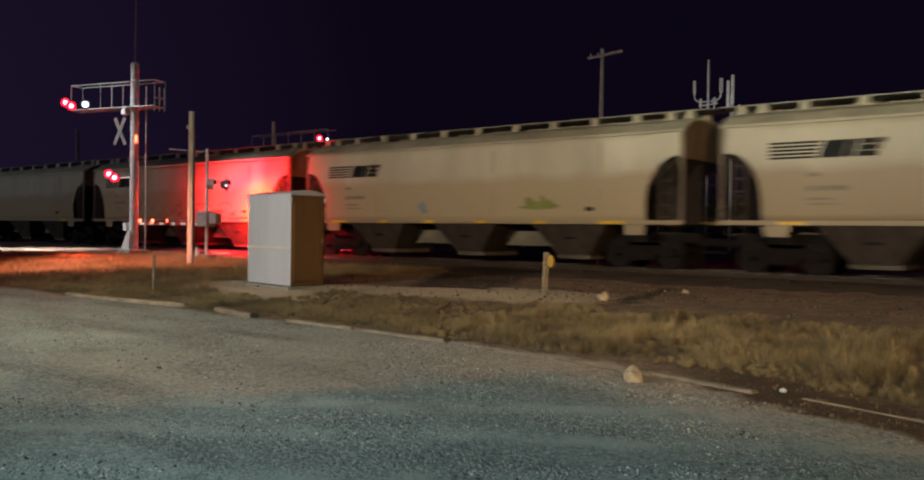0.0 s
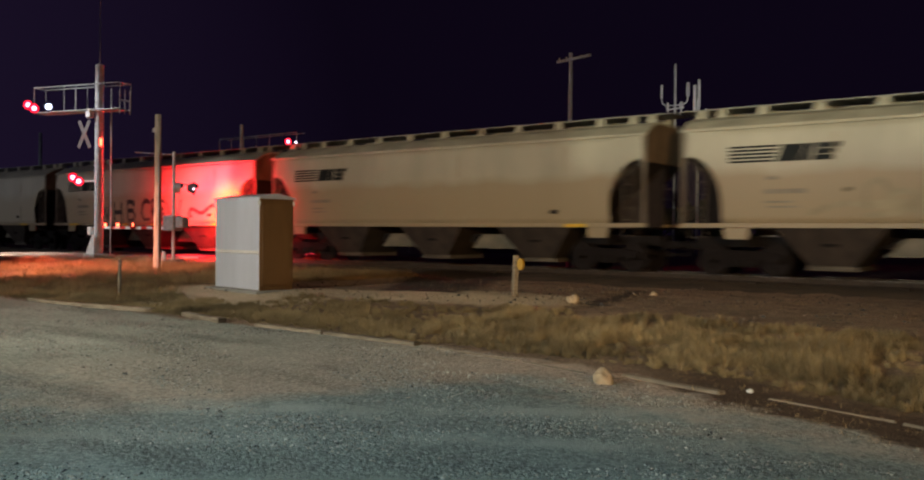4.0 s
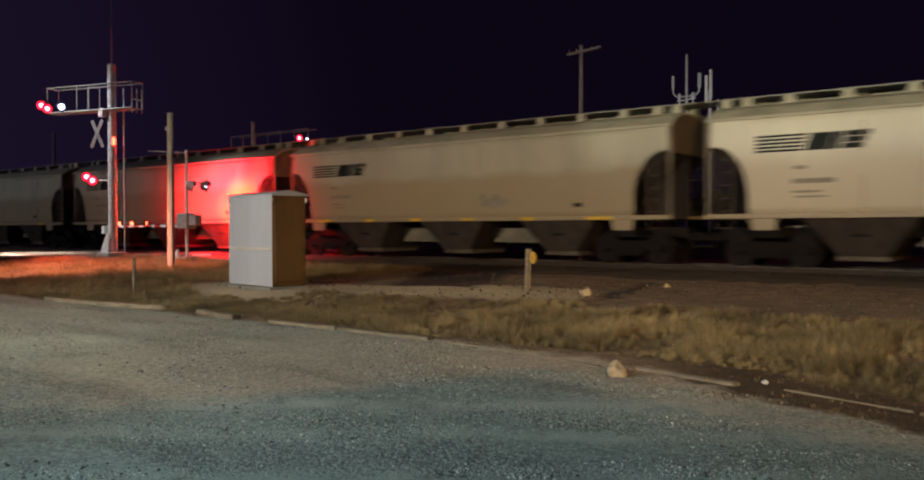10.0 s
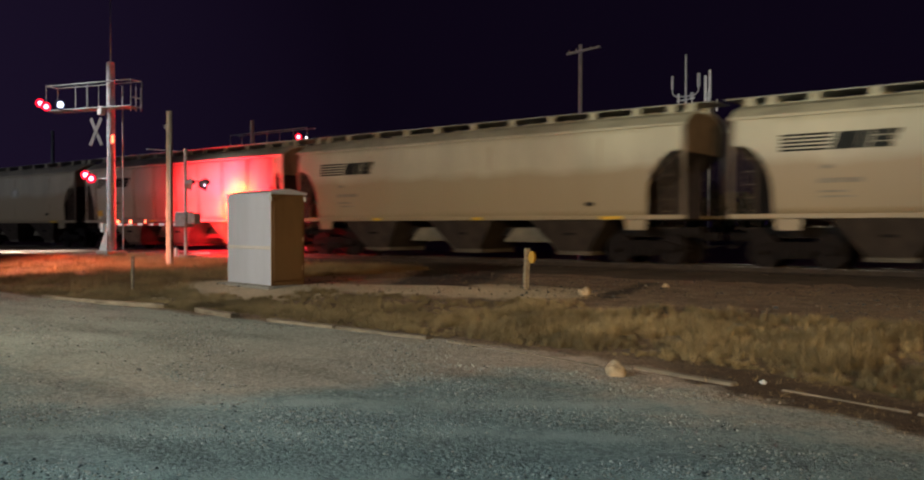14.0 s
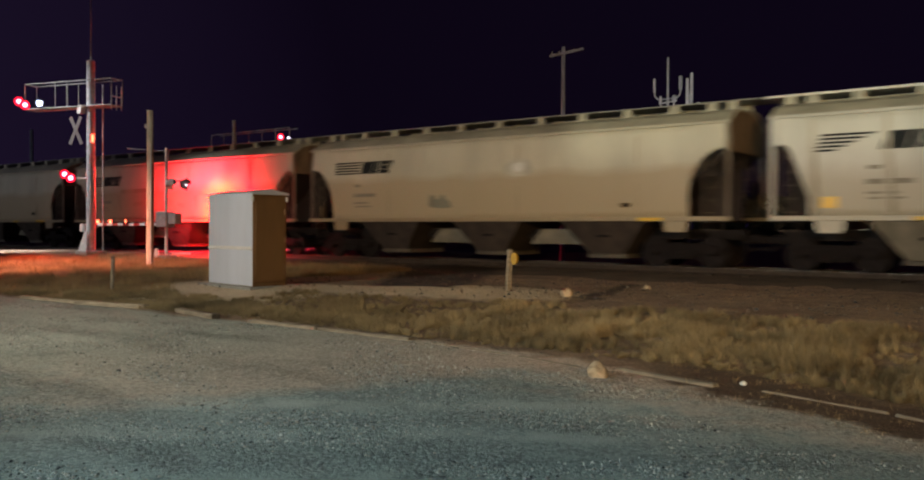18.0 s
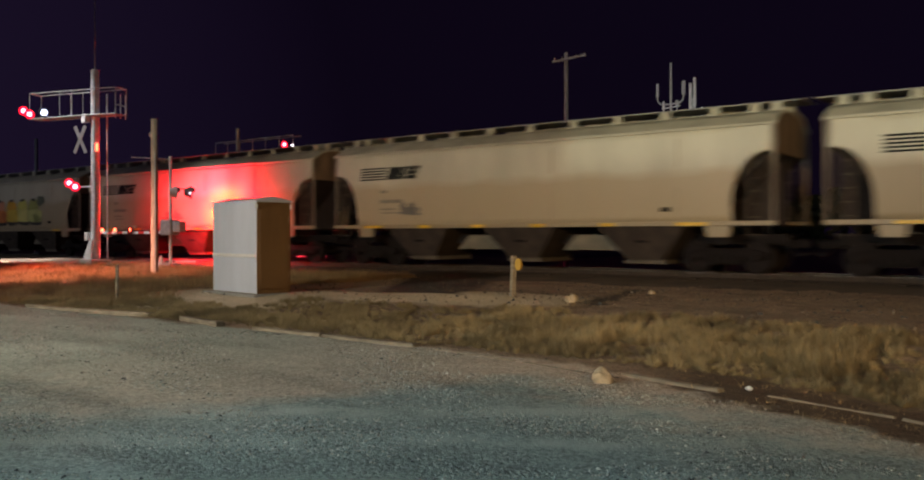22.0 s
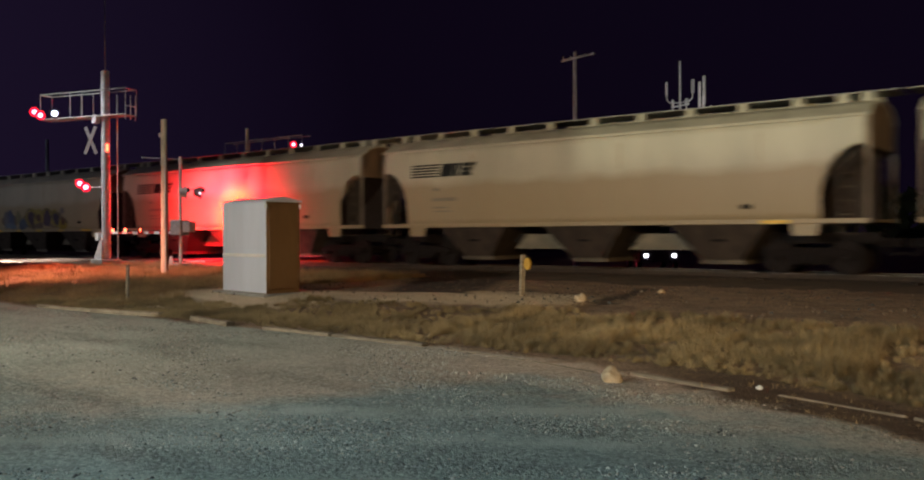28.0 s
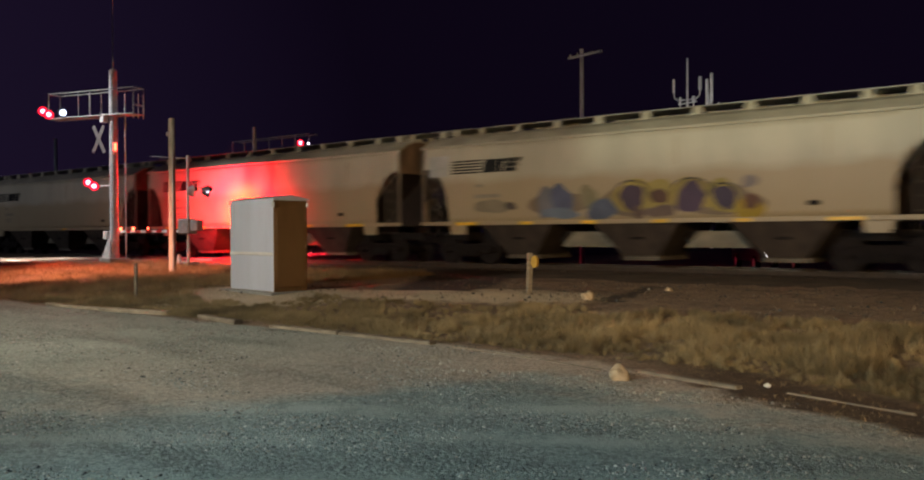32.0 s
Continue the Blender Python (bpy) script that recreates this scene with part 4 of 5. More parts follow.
        faded.append([(cx - 0.3, 1.7 + 0.2 * (k % 2)), (cx + 0.4, 1.74 + 0.2 * (k % 3))])
    thin = [loop(0.05, 1.95, 0.24, 0.26, 0, 8), [(0.12, 2.1), (0.2, 2.3), (0.1, 2.48)], loop(0.95, 2.4, 0.2, 0.16, 0, 7), loop(1.15, 1.86, 0.42, 0.18, 0, 8),
            [(1.5, 2.16), (1.9, 2.22), (2.4, 2.2), (2.8, 2.08)], [(2.0, 2.0), (2.2, 2.1), (2.5, 2.0)], loop(3.9, 2.04, 0.46, 0.22, 0, 5), [(3.3, 2.1), (3.5, 2.24), (3.8, 2.26)]]
    dark = [[(1.9, 1.86), (2.5, 1.84), (3.1, 1.86), (3.7, 1.84)], [(4.15, 1.72), (4.5, 1.74), (4.62, 1.9)], [(-4.0, 2.36), (-3.8, 2.4)], [(0.0, 1.76), (0.3, 1.8)]]
    for lines, hue, wide in ((faded, ghost, 0.16), (thin, mist, 0.12), (dark, olive, 0.13)):
        for line in lines:
            part("graffiti_stroke", ribbon(bmesh.new(), line, wide, 0.012), hue, cars[2], "plain grey-green sprayed stroke")
    for cx, rx in ((-2.0, 1.6), (1.2, 0.6), (2.7, 0.9), (4.1, 0.6)):
        part("graffiti_fill", decal(bmesh.new(), blob_outline(cx, 1.93, rx, 0.2, int(cx * 10) + 60, 22, 0.15), 0.007), paint("thin_grey_overspray", (0.44, 0.375, 0.26)), cars[2])
    cars[2]["label"] = "grey covered hopper car with thin faded grey-green graffiti"
    for line in ([(-4.2, 1.9), (-4.25, 2.7)], [(-4.1, 2.85), (-1.8, 2.9)], [(-3.0, 2.2), (-2.2, 2.3)], [(-0.65, 1.8), (-0.6, 2.8)], [(-0.4, 2.8), (0.42, 1.9)], [(0.6, 2.2), (1.1, 2.1)],
                 [(1.95, 1.9), (2.0, 2.6)], [(2.1, 2.66), (4.1, 2.62)], [(2.6, 2.0), (3.4, 2.1)], [(4.3, 2.3), (4.9, 2.1)]):
        part("graffiti_bar", ribbon(bmesh.new(), line, 0.2), trace, cars[11], "rubbed-out brownish spray outline")
    cars[11]["label"] = "grey covered hopper car with faint rubbed-out graffiti"
    # car 14: four fat letters from pink to olive, narrow above and wide below, dark under their feet
    car = cars[14]
    blocks = ((-0.25, 0.74, (0.64, 0.26, 0.16), (0.66, 0.20, 0.05)), (1.15, 0.72, (0.70, 0.36, 0.03), (0.72, 0.50, 0.06)), (2.45, 0.70, (0.74, 0.68, 0.16), (0.78, 0.70, 0.24)), (3.75, 0.76, (0.36, 0.36, 0.10), (0.60, 0.60, 0.22)))
    for k, (cx, rx, neck, foot) in enumerate(blocks):
        off = 0.006 + 0.004 * k
        base = part("graffiti_letter", decal(bmesh.new(), fat_outline(cx + 0.02, 2.12, rx, 0.40, 20 + k), off), black, car, "fat sprayed letter with a black outline")
        part("letter_neck", decal(bmesh.new(), fat_outline(cx - 0.08, 2.60, rx * 0.80, 0.54, 24 + k), off + 0.001), paint("sprayed_colour", neck), base)
        part("letter_foot", decal(bmesh.new(), fat_outline(cx, 2.24, rx * 1.02, 0.36, 28 + k), off + 0.002), paint("sprayed_colour", foot), base)
        part("letter_edge", decal(bmesh.new(), blob_outline(cx - 0.1, 3.14, 0.26, 0.07, 50 + k), off + 0.003), black, base)
    part("graffiti_blot", decal(bmesh.new(), blob_outline(0.15, 2.2, 0.26, 0.3, 40), 0.024), paint("sprayed_blot", (0.50, 0.12, 0.03)), car)
    part("graffiti_blot", decal(bmesh.new(), blob_outline(3.9, 2.1, 0.34, 0.26, 41), 0.026), paint("sprayed_blot", (0.30, 0.31, 0.10)), car)
    part("graffiti_blot", decal(bmesh.new(), blob_outline(4.45, 3.05, 0.36, 0.34, 4), 0.03), paint("sprayed_olive", (0.12, 0.13, 0.09)), car)
    part("graffiti_blot", decal(bmesh.new(), blob_outline(-1.6, 2.22, 0.32, 0.28, 9), 0.008), paint("sprayed_mauve", (0.40, 0.32, 0.30)), car)
    car["label"] = "grey covered hopper car with pink, orange and olive bubble graffiti"
    # car 17: violet, blue and yellow piece
    car = cars[17]
    spots = ((-5.3, 2.0, 0.7, 0.26, (0.44, 0.38, 0.28)), (-4.5, 2.0, 0.22, 0.14, (0.16, 0.13, 0.12)), (-3.1, 2.1, 0.36, 0.5, (0.30, 0.29, 0.34)), (-2.5, 2.15, 0.4, 0.52, (0.17, 0.20, 0.36)), (-2.6, 1.72, 0.7, 0.18, (0.26, 0.33, 0.46)),
             (-1.5, 2.2, 0.3, 0.4, (0.40, 0.36, 0.22)), (-1.05, 1.8, 0.5, 0.34, (0.16, 0.20, 0.32)), (0.0, 2.2, 0.62, 0.52, (0.62, 0.48, 0.12)), (0.0, 2.16, 0.46, 0.36, (0.11, 0.07, 0.13)), (0.2, 1.65, 0.16, 0.25, (0.20, 0.13, 0.12)),
             (0.9, 2.2, 0.5, 0.46, (0.60, 0.48, 0.14)), (0.9, 2.16, 0.28, 0.24, (0.20, 0.10, 0.08)), (0.95, 1.72, 0.5, 0.18, (0.26, 0.18, 0.16)), (1.9, 2.2, 0.62, 0.54, (0.60, 0.46, 0.12)), (1.88, 2.1, 0.48, 0.42, (0.13, 0.08, 0.17)),
             (2.85, 2.1, 0.48, 0.5, (0.58, 0.46, 0.12)), (2.9, 2.08, 0.33, 0.36, (0.10, 0.07, 0.15)), (3.6, 1.72, 0.45, 0.3, (0.66, 0.46, 0.03)), (3.65, 1.95, 0.26, 0.2, (0.22, 0.10, 0.07)), (3.62, 2.5, 0.2, 0.2, (0.36, 0.32, 0.34)))
    for k, (cx, cz, rx, rz) in enumerate(((-2.7, 2.0, 1.0, 0.42), (0.4, 2.1, 1.5, 0.5), (2.4, 2.05, 1.5, 0.5))):
        part("graffiti_fill", decal(bmesh.new(), blob_outline(cx, cz, rx, rz, 90 + k, 26, 0.12), 0.012 + 0.002 * k), paint("sprayed_fill", (0.22, 0.165, 0.12)), car)
    for k, (cx, cz, rx, rz, hue) in enumerate(spots):
        part("graffiti_letter", decal(bmesh.new(), blob_outline(cx, cz, rx, rz, 60 + k, 20, 0.12), 0.018 + 0.002 * k), paint("sprayed_colour", tuple(0.62 * c for c in hue)), car)
    bm = bmesh.new()
    for cx, cz, r in ((0.0, 2.2, 0.62), (1.9, 2.2, 0.62), (2.85, 2.1, 0.5)):
        ribbon(bm, [(cx + r * math.cos(0.45 * t), cz + 0.75 * r * math.sin(0.45 * t)) for t in range(8)], 0.05, 0.062)
    part("graffiti_outline", bm, black, car)
    part("patch", decal(bmesh.new(), [(-8.1, 3.1), (-7.2, 3.1), (-7.2, 3.85), (-8.1, 3.85)], 0.004), paint("primer_patch", (0.50, 0.51, 0.52)), car, "pale primer patch")
    car["label"] = "grey covered hopper car with violet, blue and yellow graffiti"
    for i, cx, hue in ((1, 3.4, (0.30, 0.33, 0.10)), (13, -1.0, (0.24, 0.22, 0.20)), (6, 2.0, (0.33, 0.30, 0.25)), (10, -1.9, (0.27, 0.27, 0.22)), (12, -4.6, (0.22, 0.21, 0.20))):
        wide = 0.5 if i in (10, 12) else 0.7
        tag = part("graffiti", decal(bmesh.new(), blob_outline(cx, 1.93, wide, 0.09, i, 18, 0.2)), paint("sprayed_tag", hue), cars[i], "small smeared paint tag")
        for k in range(4):
            lift = 0.13 if k % 2 else 0.2
            part("tag_lump", decal(bmesh.new(), blob_outline(cx + wide * (0.42 * k - 0.62), 1.9 + lift, 0.15, lift, 7 * i + k, 14, 0.2), 0.008 + 0.002 * k), paint("sprayed_tag", tuple(c * (0.9 + 0.1 * (k % 2)) for c in hue)), tag)
    part("graffiti", decal(bmesh.new(), blob_outline(-1.85, 1.95, 0.22, 0.2, 5)), paint("sprayed_blue", (0.28, 0.34, 0.44)), cars[1], "small blue paint blot")
    # a glint on the side of two cars, painted as two nested pale blots
    bright = paint("painted_glint_core", (0.80, 0.80, 0.78))
    faint = paint("painted_glint_rim", (0.63, 0.61, 0.54))
    for i, cx in ((4, 1.7), (10, 1.45)):
        worn = part("worn_patch", decal(bmesh.new(), blob_outline(cx, 3.14, 0.5, 0.34, 70 + i, 22, 0.1), 0.005), faint, cars[i], "pale patch painted for a glint")
        part("bare_spot", decal(bmesh.new(), blob_outline(cx, 3.16, 0.24, 0.18, 80 + i, 18, 0.1), 0.008), bright, worn)


# ---- things by the crossing ----
def build_cabinet():
    c = thing("signal_cabinet", pose(-16.40, 13.24, 0.26, 0, 0, -8), "tall aluminium railway signal cabinet with a low gable roof", "cabinet")
    part("base_frame", bm_box(bmesh.new(), (0, -0.05, 0.04), (1.98, 0.88, 0.08), None, 0.01), M_BOXSHADE, c)
    part("body", bm_box(bmesh.new(), (0, -0.05, 1.10), (2.0, 0.9, 2.04), None, 0.012), M_BOXSHADE, c)
    part("front_panel", bm_box(bmesh.new(), (0, -0.506, 1.06), (1.985, 0.012, 2.10), None, 0.004), M_ALU, c, "pale brushed aluminium front panel")
    part("roof", bm_plate(bmesh.new(), [(-0.54, 2.10), (-0.54, 2.14), (-0.05, 2.23), (0.44, 2.14), (0.44, 2.10)], "x", -1.04, 1.04), M_ALU, c)
    # the highlight across the front panel, built as a bright strip
    part("pressed_rib", bm_plate(bmesh.new(), [(-0.511, 0.83), (-0.545, 0.85), (-0.511, 0.91)], "x", -0.985, 0.985), M_HIGHLIGHT, c, "raised bright strip in place of a highlight")
    part("side_door", bm_box(bmesh.new(), (1.006, -0.05, 1.05), (0.012, 0.76, 1.84), None, 0.004), M_BOXSHADE, c)
    for z in (0.4, 1.05, 1.7):
        part("hinge", bm_rod(bmesh.new(), (1.018, 0.34, z - 0.06), (1.018, 0.34, z + 0.06), 0.014, 8), M_BOXSHADE, c)
    for x, y in ((1.0, -0.5), (-1.0, -0.5), (1.0, 0.39)):
        part("lifting_lug", bm_box(bmesh.new(), (x * 1.0, y * 1.02, 2.0), (0.07, 0.05, 0.11), None, 0.01), M_GALV, c)
    s = thing("cabinet_footing", pose(-16.40, 13.24, 0.26, 0, 0, -8), "low gravel-dusted concrete footing slab", "footing")
    part("slab", bm_box(bmesh.new(), (0, 0, -0.06), (2.4, 1.4, 0.11), None, 0.02), M_PANEL, s)


def lens_head(parent, at, lit, back=None):
    """A flashing-light head: round black target, hood, lens."""
    tgt = part("target", bm_rod(bmesh.new(), (0, 0.0, 0), (0, 0.02, 0), 0.27 if back else 0.2, 24), back or M_BLACKPAINT, parent, "round black lamp target", at=at)
    part("housing", bm_rod(bmesh.new(), (0, 0.02, 0), (0, 0.26, 0), 0.24 if back else 0.19, 16, 0.12), back or M_BLACKPAINT, tgt)
    bm = bm_rod(bmesh.new(), (0, -0.03, 0), (0, -0.004, 0), 0.10, 20)
    if lit is M_GLOWBLUE:
        bm_rod(bm, (0, -0.03, 0), (0, -0.004, 0), 0.125, 20)
    part("lens", bm, lit or M_REDLENS, tgt, "lit red lens" if lit else "dark red lens")
    # the halo of a lit red lens, built as a wider glowing disc
    if lit is M_GLOWRED:
        part("lens_rim", bm_rod(bmesh.new(), (0, -0.016, 0), (0, -0.002, 0), 0.19, 20), M_GLOWHALO, tgt, "glowing red disc for the lens halo")
    bm = bmesh.new()
    for i in range(9):
        a = math.pi * i / 8
        b = math.pi * (i + 1) / 8
        if i < 8:
            v = [bm.verts.new((0.19 * math.cos(q), y, 0.19 * math.sin(q))) for q, y in ((a, 0), (b, 0), (b, -0.12), (a, -0.12))]
            bm.faces.new(v)
    part("hood", bm, M_BLACKPAINT, tgt)
    return tgt


def build_cantilever():
    """The near signal mast with its walkway arm."""
    m = thing("cantilever_signal", pose(-33.3, 18.8, 0.42), "galvanised cantilever crossing signal with lit red flashers", "crossing signal")
    part("foundation", bm_box(bmesh.new(), (0, 0, 0.10), (0.9, 0.9, 0.24), None, 0.03), M_PANEL, m)
    part("mast", bm_rod(bmesh.new(), (0, 0, 0.2), (0, 0, 7.95), 0.185, 20, 0.165), M_GALV, m, smooth=False)
    part("cap", bm_rod(bmesh.new(), (0, 0, 7.95), (0, 0, 8.01), 0.18, 20, 0.1), M_GALV, m)
    part("antenna", bm_rod(bmesh.new(), (0, 0, 7.88), (0, 0, 12.6), 0.03, 6, 0.015), M_GALV, m, "thin grey whip antenna")
    d = Vector((-0.96, -0.28, 0))
    n = Vector((0.28, -0.96, 0))
    for off in (-0.3, 0.3):
        for z in (6.1, 7.15):
            a, b = d * -1.35 + n * off, d * 3.25 + n * off
            rail = bm_rod(bmesh.new(), (a.x, a.y, z), (b.x, b.y, z), 0.035 if z < 7 else 0.024, 8)
            part("arm_rail", rail, M_DULLGALV, m)
        for k in (-1.35, 0.95, 1.6, 3.25):
            p = d * k + n * off
            part("arm_post", bm_rod(bmesh.new(), (p.x, p.y, 6.1), (p.x, p.y, 7.15), 0.02, 6), M_DULLGALV, m)
    bm = bmesh.new()
    rot = Matrix.Rotation(math.atan2(d.y, d.x), 4, "Z")
    bm_box(bm, (d.x * 0.95, d.y * 0.95, 6.08), (4.6, 0.55, 0.03), rot)
    part("walkway", bm, M_DULLGALV, m, "steel grating walkway")
    for k in (-1.35, 3.25):
        p = d * k
        part("end_rail", bm_rod(bmesh.new(), (p.x + n.x * 0.3, p.y + n.y * 0.3, 7.15), (p.x - n.x * 0.3, p.y - n.y * 0.3, 7.15), 0.024, 6), M_GALV, m)
    cage = bmesh.new()
    for x in (-0.28, 0.0, 0.28):
        p = d * -1.32
        bm_rod(cage, (p.x + n.x * x, p.y + n.y * x, 5.9), (p.x + n.x * x, p.y + n.y * x, 6.9), 0.022, 6)
    bm_rod(cage, (p.x - n.x * 0.3, p.y - n.y * 0.3, 6.45), (p.x + n.x * 0.3, p.y + n.y * 0.3, 6.45), 0.022, 6)
    part("end_cage", cage, M_GALV, m)
    # lamps on the arm and on the mast, turned to the road
    turn = 50
    for k, up, lit in ((3.50, 0.16, M_GLOWRED), (3.16, 0, M_GLOWRED), (2.36, 0.03, M_GLOWBLUE)):
        p = d * k + n * 0.38
        lens_head(m, pose(p.x, p.y, 6.28 + up, 0, 0, turn), lit)
        part("lamp_bracket", bm_rod(bmesh.new(), (p.x, p.y + 0.12, 6.28 + up), (p.x - n.x * 0.1 - d.x * (0.4 if k > 3.3 else 0), p.y + 0.12, 6.1), 0.03, 6), M_GALV, m)
    part("crossarm", bm_rod(bmesh.new(), (-0.85, -0.3, 3.2), (0.15, 0.05, 3.2), 0.035, 8), M_GALV, m)
    lens_head(m, pose(-0.82, -0.42, 3.2, 0, 0, turn), M_GLOWRED)
    lens_head(m, pose(-1.10, -0.52, 3.36, 0, 0, turn), M_GLOWRED)
    part("lamp_bracket", bm_rod(bmesh.new(), (-1.16, -0.42, 3.4), (-0.8, -0.3, 3.2), 0.03, 6), M_GALV, m)
    part("red_marker", bm_rod(bmesh.new(), (0.22, -0.05, 4.65), (0.22, -0.05, 4.95), 0.05, 10), M_GLOWRED2, m, "small lit red side lamp")
    part("junction_box", bm_box(bmesh.new(), (-0.24, -0.28, 5.98), (0.32, 0.22, 0.34), None, 0.02), M_WHITE, m, "white junction box")
    part("control_box", bm_box(bmesh.new(), (-0.36, -0.1, 1.15), (0.26, 0.26, 0.34), None, 0.02), M_GALV, m)
    for s in (-1, 1):
        bm = bm_box(bmesh.new(), (-0.42, -0.42, 5.12), (0.16, 0.02, 1.25), Matrix.Rotation(radians(18), 4, "Z") @ Matrix.Rotation(radians(s * 27), 4, "Y"), 0.004)
        part("crossbuck_blade", bm, M_OLDSIGN, m, "weathered white crossbuck blade", at=pose(0, -0.012 * s, 0))
    bm = bm_plate(bmesh.new(), [(-0.18, 1.0), (-0.06, 1.0), (-0.10, -0.08), (-0.62, -0.08)], "y", -0.25, -0.20)
    part("white_guard", bm, M_WHITE, m, "white tapered guard plate", at=pose(0.1, 0, 0, 0, 0, 20))
    lad = bmesh.new()
    for x, y in ((0.05, 0.49), (0.39, 0.29)):
        bm_rod(lad, (x, y, 0.1), (x, y, 7.0), 0.03, 6)
    for k in range(23):
        bm_rod(lad, (0.05, 0.49, 0.3 + 0.3 * k), (0.39, 0.29, 0.3 + 0.3 * k), 0.012, 6)
    part("ladder", lad, M_GALV, m, "steel access ladder")


def build_gate():
    """The gate mast, its mechanism and the lowered arm."""
    g = thing("crossing_gate", pose(-30.15, 20.2, 0.36), "crossing gate with a lowered red and white arm", "crossing gate")
    part("footing", bm_box(bmesh.new(), (0, 0, 0.05), (0.6, 0.6, 0.14), None, 0.02), M_PANEL, g)
    part("mast", bm_rod(bmesh.new(), (0, 0, 0.1), (0, 0, 4.42), 0.065, 12), M_GALV, g)
    # left head in a paler copy: light on its back is put in colour
    lens_head(g, pose(0.12, 0.17, 2.98, 0, 0, 180 - 20), None, M_WASHEDHEAD)
    lens_head(g, pose(0.44, 0.65, 2.98, 0, 0, 180 - 20), None, M_HEADGREY)
    part("head_bar", bm_rod(bmesh.new(), (0.0, 0.1, 3.12), (0.42, 0.78, 3.12), 0.03, 8), M_GALV, g)
    part("pilot_lamp", bm_rod(bmesh.new(), (0.66, 0.46, 2.94), (0.6, 0.5, 2.94), 0.032, 10), M_GLOWSMALL, g, "small white pilot lamp")
    part("mechanism", bm_box(bmesh.new(), (0.1, -0.1, 1.55), (0.72, 0.45, 0.62), None, 0.04), M_DULLGALV, g, "grey gate mechanism housing")
    part("counterweight", bm_box(bmesh.new(), (0.72, -0.1, 1.58), (0.5, 0.3, 0.42), None, 0.03), M_DULLGALV, g)
    for k in range(12):
        x = -0.35 - 0.40 * k
        part("arm_section", bm_box(bmesh.new(), (x - 0.2, -0.2, 1.36), (0.398, 0.05, 0.11), None, 0.004), M_REDTAPE if k % 2 else M_WHITE, g, "red arm band" if k % 2 else "white arm band")
    for x in (-4.75, -3.75, -2.6):
        part("arm_lamp", bm_rod(bmesh.new(), (x, -0.2, 1.41), (x, -0.2, 1.55), 0.06 if x < -3 else 0.03, 10), M_GLOWRED2, g, "lit red arm lamp")
    part("stay", bm_rod(bmesh.new(), (0, 0, 4.3), (-0.85, -1.2, 4.35), 0.02, 6), M_GALV, g)
    part("cone_marker", bm_rod(bmesh.new(), (-0.2, -0.3, 0.05), (-0.2, -0.3, 0.42), 0.11, 12, 0.06), M_WHITE, g, "small white cable marker")


def build_far_signal():
    m = thing("cantilever_signal", pose(-41.0, 32.0, 0.1), "cantilever crossing signal beyond the track with lit red lamps", "crossing signal")
    part("mast", bm_rod(bmesh.new(), (0, 0, 0), (0, 0, 7.8), 0.11, 16), M_GALV, m)
    for z in (6.35, 7.0):
        for y in (-0.3, 0.3):
            part("arm_rail", bm_rod(bmesh.new(), (-1.7, y, z), (5.15, y, z), 0.025, 6), M_GALV, m)
    for k in range(7):
        part("arm_post", bm_rod(bmesh.new(), (-1.7 + 1.14 * k, -0.3, 6.35), (-1.7 + 1.14 * k, -0.3, 7.0), 0.02, 6), M_GALV, m)
    part("walkway", bm_box(bmesh.new(), (1.72, 0, 6.33), (6.85, 0.55, 0.03)), M_GALV, m)
    lens_head(m, pose(4.62, -0.45, 6.50, 0, 0, 30), M_GLOWRED)
    part("pilot_lamp", bm_rod(bmesh.new(), (5.25, -0.5, 6.42), (5.25, -0.4, 6.42), 0.045, 10), M_GLOWSMALL, m, "small white pilot lamp")


def build_posts():
    p = thing("wooden_pole", pose(-25.7, 16.6, 0.28), "short weathered wooden pole with a small bracket", "pole")
    part("shaft", bm_rod(bmesh.new(), (0, 0, -0.2), (0, 0, 5.24), 0.125, 14, 0.105), M_POLE, p)
    part("bracket", bm_box(bmesh.new(), (-0.14, -0.06, 4.72), (0.12, 0.06, 0.14), None, 0.01), M_GALV, p)
    part("conduit", bm_rod(bmesh.new(), (0.14, -0.06, 0), (0.14, -0.06, 4.1), 0.025, 6), M_GALV, p)
    q = thing("marker_post", pose(-10.02, 14.9, 0.27), "square timber marker post with a faded yellow cap", "post")
    part("post", bm_box(bmesh.new(), (0, 0, 0.42), (0.10, 0.11, 0.95), Matrix.Rotation(radians(2.2), 4, "Y") @ Matrix.Rotation(radians(60), 4, "Z"), 0.01), M_WOOD, q)
    bm = bm_plate(bmesh.new(), [(0.135 + 0.075 * math.cos(t * math.pi / 8), 0.71 + 0.125 * math.sin(t * math.pi / 8)) for t in range(16)], "y", -0.03, 0.04)
    part("yellow_cap", bm, M_POSTYEL, q, "faded yellow plastic oval")
    r = thing("stake", pose(-18.55, 11.0, 0.15), "thin grey wooden stake in the grass", "stake")
    part("shaft", bm_box(bmesh.new(), (0, 0, 0.36), (0.08, 0.06, 0.82), Matrix.Rotation(radians(1), 4, "Y"), 0.008), M_WOOD, r)


